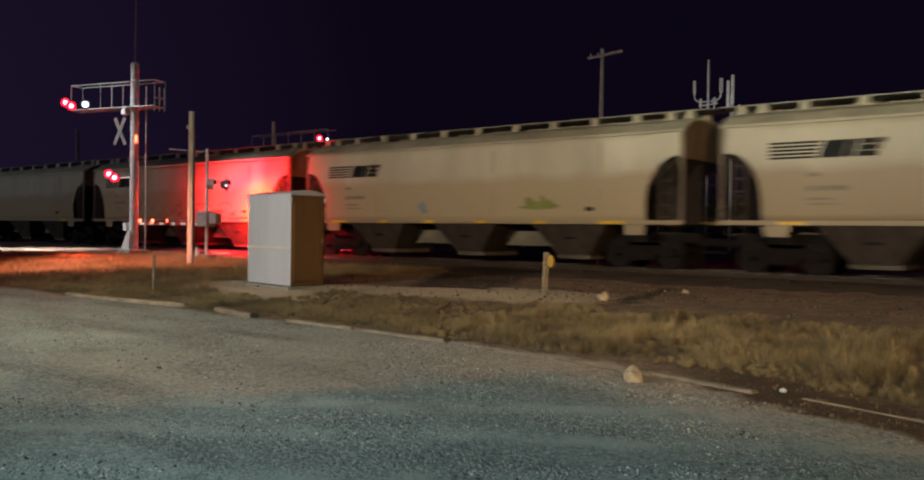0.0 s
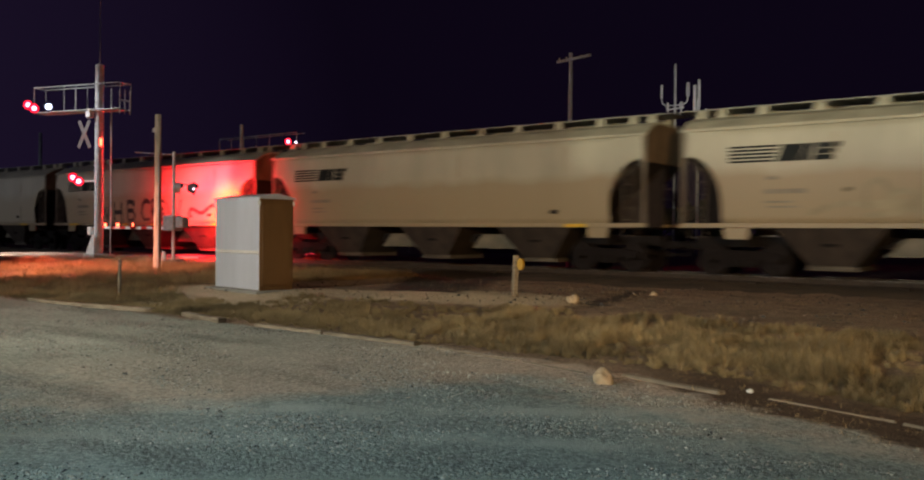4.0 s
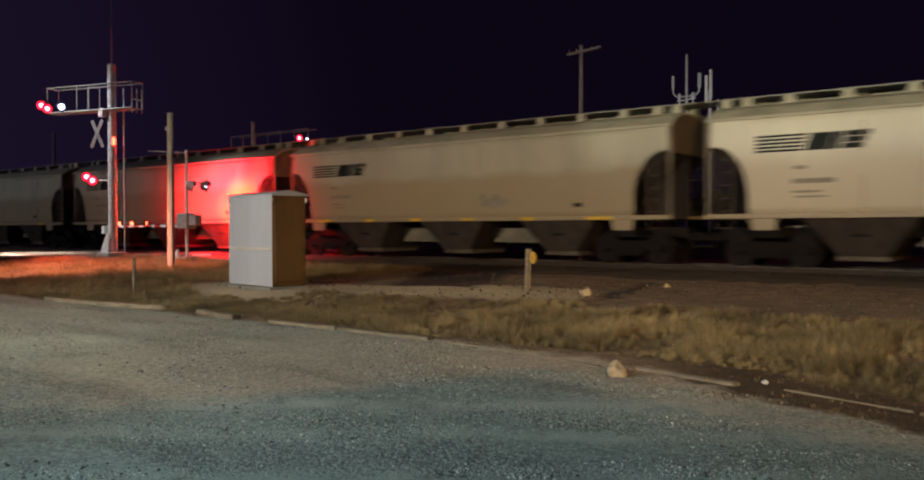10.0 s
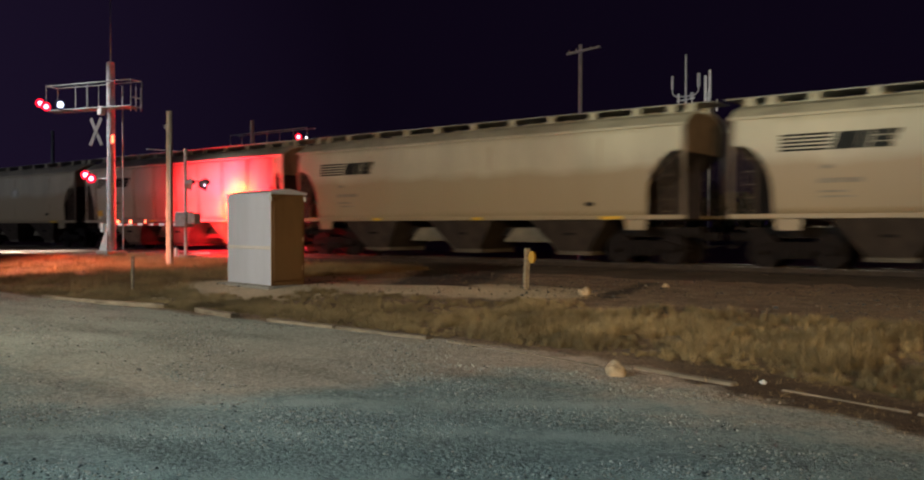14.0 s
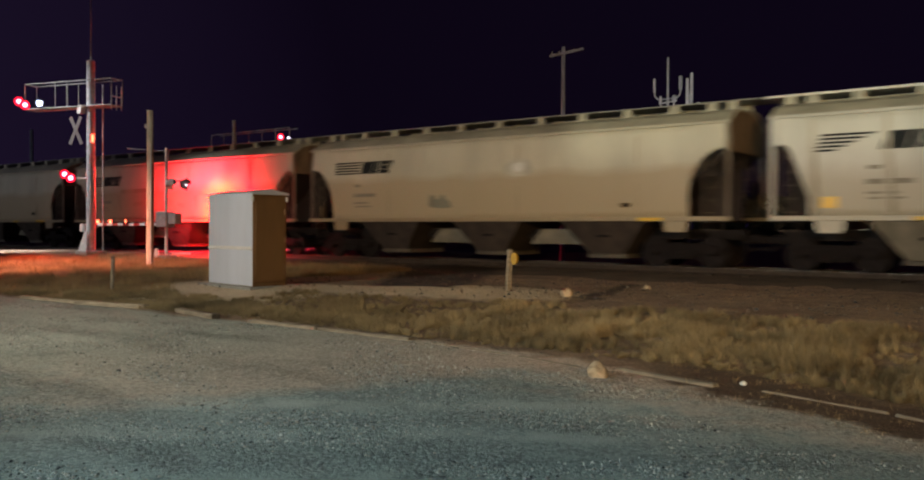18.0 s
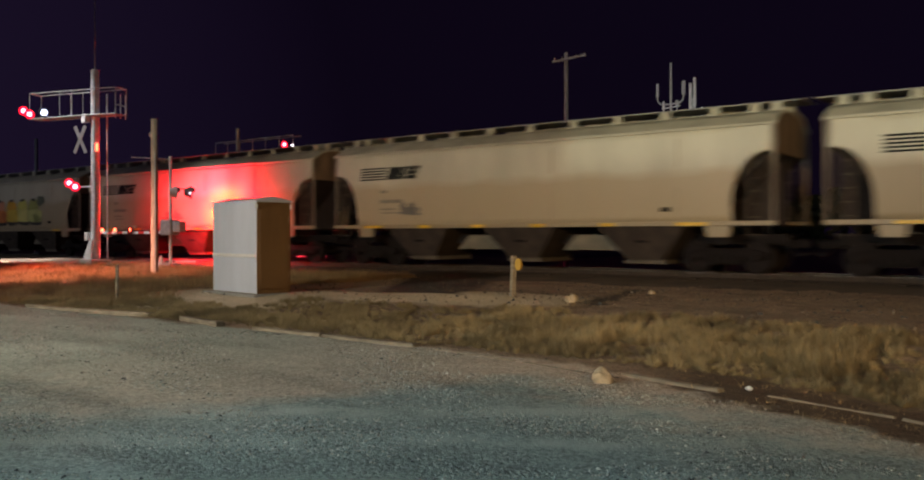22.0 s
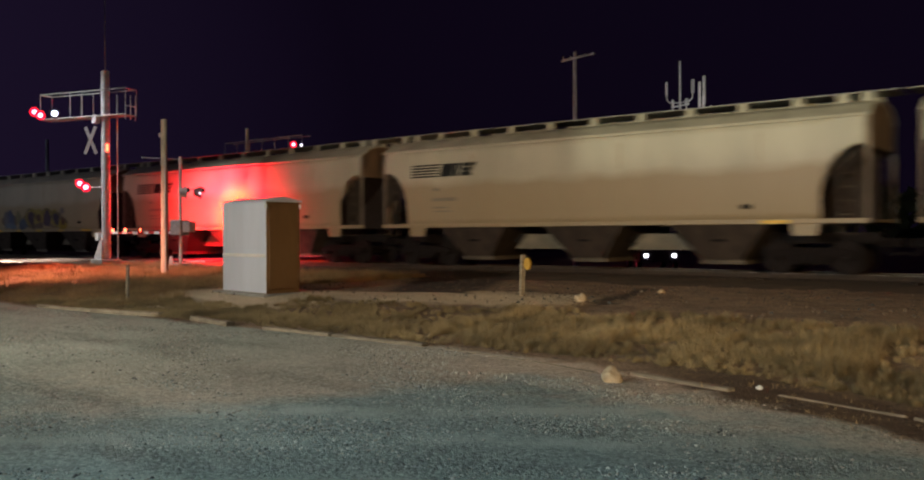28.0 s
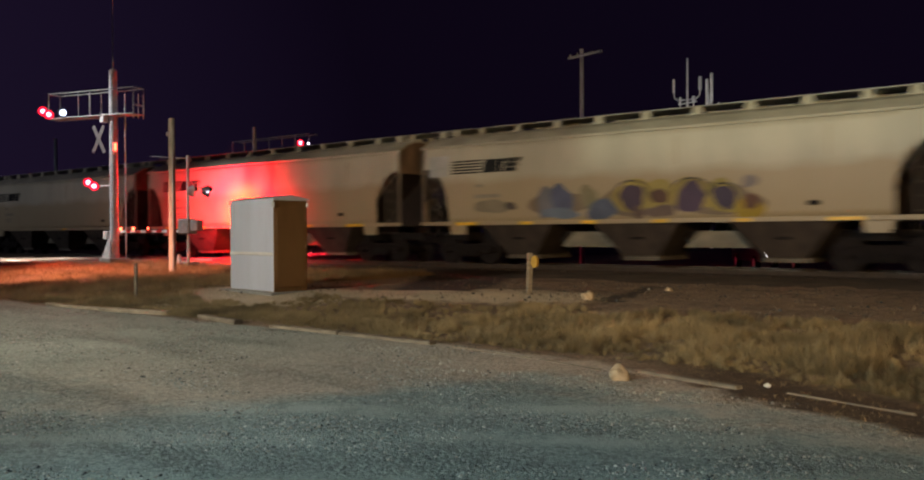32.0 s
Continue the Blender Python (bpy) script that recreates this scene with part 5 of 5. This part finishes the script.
def build_distance():
    u = thing("utility_pole", pose(-20.53, 35, 0), "tall grey wooden utility pole with a crossarm", "utility pole")
    part("shaft", bm_rod(bmesh.new(), (0, 0, -0.3), (0, 0, 10.16), 0.13, 12, 0.085), M_UTIL, u)
    part("crossarm", bm_box(bmesh.new(), (0.23, -0.12, 9.85), (1.8, 0.09, 0.11), Matrix.Rotation(radians(-4), 4, "Y")), M_UTIL, u)
    for k in (-0.55, -0.16, 0.62, 1.0):
        part("insulator", bm_rod(bmesh.new(), (k, -0.12, 9.86), (k, -0.12, 9.98), 0.03, 8), M_DULLGALV, u)
    v = thing("utility_pole", pose(-61, 30, 0), "distant dark wooden utility pole", "utility pole")
    part("shaft", bm_rod(bmesh.new(), (0, 0, -0.3), (0, 0, 8.5), 0.16, 10, 0.12), M_UTIL, v)
    t = thing("cell_tower", pose(-30.6, 70, 0), "pale steel cell tower with upright antennas on curved arms", "tower")
    part("mast", bm_rod(bmesh.new(), (0, 0, -0.3), (0, 0, 16.5), 0.13, 14, 0.10), M_GALV, t)
    for sx in (-1, 1):
        for r, top in ((1.2, 14.8), (0.62, 13.2)):
            bm = bmesh.new()
            pts = [(0, 12.9 if r > 1 else 12.0), (sx * r * 0.7, 12.95 if r > 1 else 12.05), (sx * r * 0.95, 13.2 if r > 1 else 12.25), (sx * r, 13.6 if r > 1 else 12.6)]
            for p, q in zip(pts, pts[1:]):
                bm_rod(bm, (p[0], -0.1, p[1]), (q[0], -0.1, q[1]), 0.06, 8)
            part("curved_arm", bm, M_GALV, t)
            part("antenna", bm_box(bmesh.new(), (sx * r, -0.1, (top + pts[-1][1]) / 2), (0.2 if sx < 0 else 0.3, 0.2, top - pts[-1][1]), None, 0.05), M_WHITE if sx < 0 else M_GALV, t)
    part("platform_rail", bm_rod(bmesh.new(), (-0.75, -0.15, 12.55), (0.9, -0.15, 12.7), 0.06, 8), M_WHITE, t)
    s = thing("cell_tower", pose(-28.5, 70, 0), "second pale antenna mast beside the cell tower", "tower")
    part("mast", bm_rod(bmesh.new(), (0, 0, -0.3), (0, 0, 13.2), 0.15, 12), M_GALV, s)
    for x, h in ((-0.24, 13.3), (0.14, 13.75), (0.75, 11.9)):
        part("panel_antenna", bm_box(bmesh.new(), (x, -0.2, h), (0.26 if x < 0.5 else 0.14, 0.15, 2.4 if x < 0.5 else 1.0), None, 0.03), M_WHITE, s)
        part("antenna_bracket", bm_rod(bmesh.new(), (0, 0, h), (x, -0.15, h), 0.03, 6), M_GALV, s)


def build_gap_backdrop():
    """Unseen woods added far past the track to block sky in gaps: leafy clumps."""
    rnd = random.Random(31)
    verts, faces = [], []
    for _ in range(9000):
        x = rnd.uniform(-340, 60)
        top = 6.0 + 2.5 * noise.noise((x * 0.06, 0, 1)) + 1.2 * noise.noise((x * 0.3, 0, 2))
        y, z = rnd.uniform(112, 126), top * rnd.random() ** 0.6
        k = len(verts)
        for _ in range(4):
            verts.append((x + rnd.gauss(0, 0.9), y + rnd.gauss(0, 0.6), max(0.0, z + rnd.gauss(0, 0.6))))
        faces += [(k, k + 1, k + 2), (k, k + 2, k + 3), (k + 1, k + 2, k + 3)]
    me = bpy.data.meshes.new("far_woods")
    me.from_pydata(verts, [], faces)
    me.materials.append(material("dark_backdrop_foliage", (0.045, 0.05, 0.03), 0.9, 0, 0.6, 0.5, 5, 0, 0.3))
    tagged(new("far_woods", me), "unseen dark woods added to block sky in the gaps", "woods", kind="stuff")


def build_far_lamps():
    # these stand for parked cars' lamps; the posts are made up
    for x in (-52.4, -67.0):
        p = thing("bollard_lamp", pose(x, 60, -0.05), "distant parked car's small light on a made-up post", "lamp", "distant bollard lamps")
        part("post", bm_rod(bmesh.new(), (0, 0, -0.1), (0, 0, 0.72), 0.06, 10), M_DARK, p)
        part("lamp_head", bm_rod(bmesh.new(), (0, 0, 0.72), (0, 0, 0.86), 0.07, 12), M_GLOWSMALL, p, "small lit white head")


PASSING = []


def build_passing_car():
    c = thing("passing_car", pose(-94, 36, -0.03, 0, 0, -55), "dark car beyond the track with lit headlights", "car")
    body = [(-2.2, 0.35), (-2.25, 0.8), (-1.9, 0.95), (-1.3, 1.0), (-0.7, 1.42), (0.8, 1.42), (1.5, 0.98), (2.2, 0.9), (2.25, 0.4)]
    paintm = material("dark_car_paint", (0.03, 0.03, 0.035), 0.3, 0.2, 0.8, 2, 30, 0, 0.1)
    part("body", bm_plate(bmesh.new(), body, "y", -0.85, 0.85), paintm, c)
    glass = material("tinted_glass", (0.02, 0.02, 0.025), 0.08, 0, 0.9, 2, 30, 0, 0.05)
    part("side_window", bm_plate(bmesh.new(), [(-1.15, 1.03), (-0.65, 1.36), (0.72, 1.36), (1.3, 1.03)], "y", -0.862, 0.862), glass, c)
    for x in (-1.4, 1.4):
        for y in (-0.78, 0.78):
            w = part("wheel", bm_rod(bmesh.new(), (x, y - 0.1, 0.32), (x, y + 0.1, 0.32), 0.32, 20), M_DARK, c)
            part("rim", bm_rod(bmesh.new(), (x, y - 0.11, 0.32), (x, y + 0.11, 0.32), 0.19, 14), M_GALV, w)
    for y in (-0.6, 0.6):
        part("headlight", bm_rod(bmesh.new(), (2.2, y, 0.68), (2.27, y, 0.68), 0.085, 14), M_HEAD, c, "lit white headlight")
        part("tail_light", bm_box(bmesh.new(), (-2.26, y, 0.75), (0.04, 0.25, 0.12)), M_GLOWRED2, c)
    PASSING.append(c)


def rock(name, at, s, seed, label, mat):
    rnd = random.Random(seed)
    bm = bmesh.new()
    bmesh.ops.create_icosphere(bm, subdivisions=3, radius=1.0)
    o = rnd.uniform(0, 50)
    for v in bm.verts:
        k = 1 + 0.35 * noise.noise(v.co * 1.3 + Vector((o, 0, 0))) + 0.12 * noise.noise(v.co * 4 + Vector((0, o, 0)))
        v.co = Vector((v.co.x * s[0] * k, v.co.y * s[1] * k, (v.co.z * 0.9 + 0.45) * s[2] * k))
    ob = part(name, bm, mat, at=at, smooth=True)
    return tagged(ob, label, "rock")


def build_rocks():
    rock("boulder", pose(-4.42, 8.30, 0.0), (0.118, 0.11, 0.108), 2, "pale rounded limestone boulder by the timber edge", M_STONE)
    rock("stone", pose(-8.45, 14.6, 0.26), (0.13, 0.12, 0.13), 5, "pale stone on the verge", M_STONE)
    rock("stone", pose(-8.35, 18.05, 0.24), (0.09, 0.08, 0.07), 6, "small pale stone on the verge", M_STONE)
    rock("stone", pose(-2.93, 8.62, 0.03), (0.035, 0.03, 0.026), 8, "small white stone by the timber edge", M_WHITE)
    # loose gravel
    rnd = random.Random(11)
    verts, faces, tone = [], [], []
    mats = [material("loose_grey_stone", (0.35, 0.39, 0.375), 0.85, 0, 0.6, 9, 60, 0.2, 0.4), material("loose_tan_stone", (0.43, 0.395, 0.335), 0.85, 0, 0.6, 9, 60, 0.2, 0.4), material("loose_dark_stone", (0.06, 0.065, 0.07), 0.85, 0, 0.6, 9, 60, 0.2, 0.4), material("loose_brown_stone", (0.17, 0.12, 0.085), 0.85, 0, 0.6, 9, 60, 0.2, 0.4), material("loose_pale_stone", (0.66, 0.65, 0.61), 0.8, 0, 0.7, 9, 60, 0.2, 0.3)]
    base = [(1, 0, 0), (0.3, 0.95, 0.1), (-0.8, 0.6, 0), (-0.8, -0.6, 0.1), (0.3, -0.95, 0), (0.15, 0.1, 0.8), (-0.3, -0.2, 0.7)]
    tri = [(0, 1, 5), (1, 2, 5), (2, 6, 5), (2, 3, 6), (3, 4, 6), (4, 5, 6), (4, 0, 5)]
    for _ in range(170000):
        d = 3.0 + 20 * rnd.random() ** 1.7
        a = radians(38.2 + rnd.uniform(-32, 32))
        x, y = -math.sin(a) * d, math.cos(a) * d
        if x > -4.4 and y > kerb_y(x) - 0.75 and rnd.random() < 0.9:
            continue
        if y > kerb_y(x) - 0.2:
            if rnd.random() > 0.05 or y > kerb_y(x) + 12:
                continue
        if rnd.random() > 0.22 + 2.0 * noise.noise((x * 0.45 + y * 0.6, (y - x * 0.3) * 1.3, 5)):
            continue
        s = rnd.choice((0.006, 0.007, 0.008, 0.010, 0.012, 0.016)) * rnd.uniform(0.7, 1.3)
        on_tan = y + 3.7 * (1 - smooth_step(-7.0, -5.4, x)) + 1.1 * smooth_step(-4.6, 1, x) + 2.4 * noise.noise((x * 0.55, y * 0.55, 0)) > 7.9
        if on_tan:
            s *= 1.15
        r = rnd.uniform(0, 6.28)
        c, q = math.cos(r), math.sin(r)
        z = ground_z(x, y) - s * 0.15
        k = len(verts)
        for bx, by, bz in base:
            j = rnd.uniform(0.75, 1.25)
            verts.append((x + s * j * (bx * c - by * q), y + s * j * (bx * q + by * c), z + s * j * bz))
        faces += [tuple(k + i for i in f) for f in tri]
        tone += [(2 if rnd.random() < 0.14 or y > kerb_y(x) - 0.3 and rnd.random() < 0.8 else 4 if rnd.random() < 0.14 else 1 if rnd.random() < (0.85 if on_tan else 0.3) else 0)] * len(tri)
    for _ in range(7500):
        x, y = rnd.uniform(-30, 3), rnd.uniform(12.5, 23.6)
        if y < kerb_y(x) + 3.2 or x < road_x(y) + 1 or rnd.random() > 0.55 + 0.9 * noise.noise((x * 0.5, y * 0.5, 12)):
            continue
        s = rnd.choice((0.015, 0.02, 0.025, 0.03, 0.045)) * rnd.uniform(0.7, 1.2)
        r = rnd.uniform(0, 6.28)
        c, q = math.cos(r), math.sin(r)
        z = max(ground_z(x, y), 0.24 - 0.14 * max(0.0, 20.8 - y) if y > 19.8 else -9) - s * 0.15
        k = len(verts)
        for bx, by, bz in base:
            j = rnd.uniform(0.75, 1.25)
            verts.append((x + s * j * (bx * c - by * q), y + s * j * (bx * q + by * c), z + s * j * bz))
        faces += [tuple(k + i for i in f) for f in tri]
        tone += [(1 if rnd.random() < 0.05 else 3 if rnd.random() < 0.6 else 2)] * len(tri)
    me = bpy.data.meshes.new("loose_gravel")
    me.from_pydata(verts, [], faces)
    for mt in mats:
        me.materials.append(mt)
    me.polygons.foreach_set("material_index", tone)
    tagged(new("loose_gravel", me), "loose grey, tan and dark gravel stones on the lot", "gravel", kind="stuff")


def build_timbers():
    ends = [((-19.4, 9.35), (-17.1, 9.42), 0.065), ((-17.05, 9.32), (-15.05, 9.66), 0.085), ((-13.95, 9.62), (-12.44, 9.32), 0.08), ((-11.6, 9.42), (-9.9, 9.36), 0.05), ((-9.85, 9.36), (-7.9, 9.28), 0.045),
            ((-7.5, 9.22), (-6.0, 8.95), 0.014), ((-5.9, 8.95), (-4.85, 8.68), 0.012), ((-4.45, 8.86), (-3.16, 8.48), 0.035), ((-2.72, 8.52), (-1.5, 8.16), 0.016), ((-1.45, 8.12), (0.6, 7.2), 0.014)]
    rnd = random.Random(3)
    for (x0, y0), (x1, y1), h in ends:
        ln = math.hypot(x1 - x0, y1 - y0)
        bm = bmesh.new()
        bm_box(bm, (0, 0, 0), (ln, 0.17 if x0 < -8 else 0.06 if x0 < -4.6 else 0.12 if x0 < -3 else 0.055, 0.18), None, 0.018)
        bmesh.ops.subdivide_edges(bm, edges=[e for e in bm.edges if e.calc_length() > 0.5], cuts=6)
        for v in bm.verts:
            v.co += 0.012 * Vector((noise.noise(v.co * 3), noise.noise(v.co * 3 + Vector((9, 0, 0))), noise.noise(v.co * 3 + Vector((0, 9, 0)))))
        mid = ((x0 + x1) / 2, (y0 + y1) / 2)
        ob = part("landscape_timber", bm, M_WOOD, at=pose(*mid, ground_z(*mid) + h - 0.09, rnd.uniform(-4, 4), 0, math.degrees(math.atan2(y1 - y0, x1 - x0))))
        tagged(ob, "weathered grey timber half sunk along the lot edge" if h < 0.065 else "weathered grey timber lying along the lot edge", "timber", "timbers along the lot")


def grass_material(name, hue):
    """Dry grass: patches from straw to brown, and every blade its own tone."""
    m = material(name, hue, 0.85, 0, 0.42, 0.75, 4, 0, 0.4)
    nt = m.node_tree
    b = nt.nodes["Principled BSDF"]
    src = b.inputs["Base Color"].links[0].from_socket
    geo, hsv, mr = nt.nodes.new("ShaderNodeNewGeometry"), nt.nodes.new("ShaderNodeHueSaturation"), nt.nodes.new("ShaderNodeMapRange")
    nt.links.new(geo.outputs["Random Per Island"], mr.inputs[0])
    mr.inputs[3].default_value, mr.inputs[4].default_value = 0.86, 1.08
    nt.links.new(src, hsv.inputs["Color"])
    nt.links.new(mr.outputs[0], hsv.inputs["Value"])
    nt.links.new(hsv.outputs[0], b.inputs["Base Color"])
    return m


def build_grass():
    rnd = random.Random(21)
    verts, faces = [], []

    def blade(x, y, h, lean, k=1.0):
        a = rnd.uniform(0, 6.28)
        w = rnd.uniform(0.0011, 0.0026) * k
        z = ground_z(x, y) - 0.01
        h *= 1.25 / math.sqrt(1 + 0.6 * lean * lean)
        dx, dy = math.cos(a) * lean * h, math.sin(a) * lean * h
        px, py = -math.sin(a) * w, math.cos(a) * w
        k = len(verts)
        verts.extend([(x - px, y - py, z), (x + px, y + py, z), (x + dx * 0.4 + px * 0.8, y + dy * 0.4 + py * 0.8, z + h * 0.7), (x + dx * 0.4 - px * 0.8, y + dy * 0.4 - py * 0.8, z + h * 0.7), (x + dx, y + dy, z + h * rnd.uniform(0.7, 1.05))])
        faces.extend([(k, k + 1, k + 2, k + 3), (k + 3, k + 2, k + 4)])

    def clump(x, y, n, h, spread, k=1.0):
        """A rounded tuft: tallest in its middle, falling over at its rim."""
        for _ in range(n):
            r = rnd.random() ** 0.7
            a = rnd.uniform(0, 6.28)
            blade(x + spread * r * math.cos(a), y + spread * r * math.sin(a), h * (1.1 - 0.65 * r * r) * rnd.uniform(0.6, 1.15), rnd.uniform(0.5, 3.2) + 0.7 * r, k)

    def tuft(x, y, n, h, wide):
        """A dome of blades that spring from one root and droop to all sides."""
        z = ground_z(x, y) - 0.01
        for _ in range(n):
            a, tilt = rnd.uniform(0, 6.28), rnd.uniform(0.25, 1.5)
            c, q = math.cos(a), math.sin(a)
            reach = wide * math.sin(tilt) * rnd.uniform(0.7, 1.15)
            rise = h * (0.12 + 0.88 * math.cos(tilt)) * rnd.uniform(0.75, 1.1)
            w = rnd.uniform(0.0009, 0.0023)
            if rnd.random() < 0.18:
                rise, reach, w = rise * 1.2, reach * 1.0, w * 0.6
            b = rnd.uniform(0, 0.3) * wide
            bx, by = x + b * c, y + b * q
            px, py = -q * w, c * w
            k = len(verts)
            verts.extend([(bx - px, by - py, z), (bx + px, by + py, z), (bx + c * reach * 0.5 + px, by + q * reach * 0.5 + py, z + rise * 0.9),
                          (bx + c * reach * 0.5 - px, by + q * reach * 0.5 - py, z + rise * 0.9), (bx + c * reach * 1.2, by + q * reach * 1.2, z + rise * rnd.uniform(0.4, 1.0))])
            faces.extend([(k, k + 1, k + 2, k + 3), (k + 3, k + 2, k + 4)])
    made = 0
    while made < 4600:
        x = rnd.uniform(-21, 3.5)
        t = rnd.random()
        depth = 3.7 if x > -9 else 3.1 if x > -14 else 2.2
        y = kerb_y(x) + (0.22 if x < -7 else 0.22 + 0.16 * min(x + 7, 4)) + depth * t
        if -18.3 < x < -14.4 and 11.5 + 0.35 * noise.noise((x * 1.5, 0, 3)) < y < 14.2:
            continue
        lump = noise.noise((x * 0.9, y * 1.2, 2)) + 0.5 * noise.noise((x * 2.6, y * 2.6, 6))
        if rnd.random() > 0.78 + 0.8 * lump - (0.6 * t * t if x > -9 else 0.3 * t):
            continue
        made += 1
        h = (0.21 if x > -9 else 0.15) * (0.8 + 0.7 * lump) * (1.1 - 0.5 * t) * (0.45 + 0.55 * smooth_step(0.0, 0.22, t)) * rnd.uniform(0.6, 1.3)
        tuft(x, y, 100, max(0.045, h), max(0.09, h * rnd.uniform(0.9, 1.9)))
    me = bpy.data.meshes.new("dry_grass")
    me.from_pydata(verts, [], faces)
    me.materials.append(grass_material("dry_grass", (0.45, 0.345, 0.185)))
    tagged(new("dry_grass", me), "dry tan grass along the timber edge", "grass", kind="stuff")
    verts, faces = [], []
    made = 0
    while made < 5200:
        x, y = rnd.uniform(-46, -17.5), rnd.uniform(9.6, 21.0)
        if x < road_x(y) + 0.7 or (-18.2 < x < -14.6 and 12 < y < 14.4):
            continue
        if rnd.random() > 0.6 + 0.8 * noise.noise((x * 0.5, y * 0.5, 4)):
            continue
        made += 1
        clump(x, y, 22, rnd.uniform(0.14, 0.36), 0.28, 2.0)
    for _ in range(1500):
        x, y = rnd.uniform(-14, 3), rnd.uniform(12.3, 19.5)
        if rnd.random() < 0.25 + 1.1 * noise.noise((x * 0.6, y * 0.6, 9)):
            clump(x, y, rnd.randrange(5, 14), rnd.uniform(0.04, 0.12), 0.18)
    for _ in range(260):
        x = rnd.uniform(-4.2, 1.5)
        clump(x, kerb_y(x) + rnd.uniform(-0.6, 0.8), rnd.randrange(4, 16), rnd.uniform(0.02, 0.09), rnd.uniform(0.05, 0.16))
    for cx, cy, k in ((-5.6, 12.35, 7), (-4.95, 12.5, 9), (-8.6, 13.6, 8), (-8.0, 14.0, 6), (-3.9, 12.2, 6), (-2.9, 11.8, 5), (-18.6, 11.4, 7)):
        for _ in range(k):
            clump(cx + rnd.gauss(0, 0.22), cy + rnd.gauss(0, 0.15), 14, rnd.uniform(0.08, 0.2), 0.14)
    me = bpy.data.meshes.new("verge_grass")
    me.from_pydata(verts, [], faces)
    me.materials.append(grass_material("dry_weeds", (0.54, 0.37, 0.18)))
    tagged(new("verge_grass", me), "sparse dry grass and weeds on the verge by the crossing", "grass", kind="stuff")


build_ground()
build_ballast()
build_road()
build_light_blocks()
build_train()
build_graffiti()
build_cabinet()
build_cantilever()
build_gate()
build_far_signal()
build_posts()
build_distance()
build_gap_backdrop()
build_far_lamps()
build_passing_car()
build_rocks()
build_timbers()
build_grass()
build_track()


def motions():
    """The whole train rolls by; every wheelset turns with the way it has gone."""
    walk(PASSING[0], [(t, pose(x, 36, -0.03, 0, 0, -55)) for t, x in ((0.0, -94.0), (19.0, -41.2), (24.0, -27.0), (28.5, -16.2), (30.5, -13.4), (32.0, -12.3))])
    times = [2.0 * k for k in range(17)]
    spins = [k / 15 for k in range(481)]
    for i, car in CARS:
        walk(car, [(t, pose(car_start(i) + run(t), TRAIN_Y, RAIL_Z)) for t in times])
        for truck in car.children:
            if truck.name.split(".")[0] == "truck":
                for wheels in truck.children:
                    if wheels.name.split(".")[0] == "wheelset":
                        x = wheels.location.x
                        walk(wheels, [(t, pose(x, 0, 0.457) @ Matrix.Rotation(run(t) / 0.457, 4, "Y")) for t in spins])


motions()
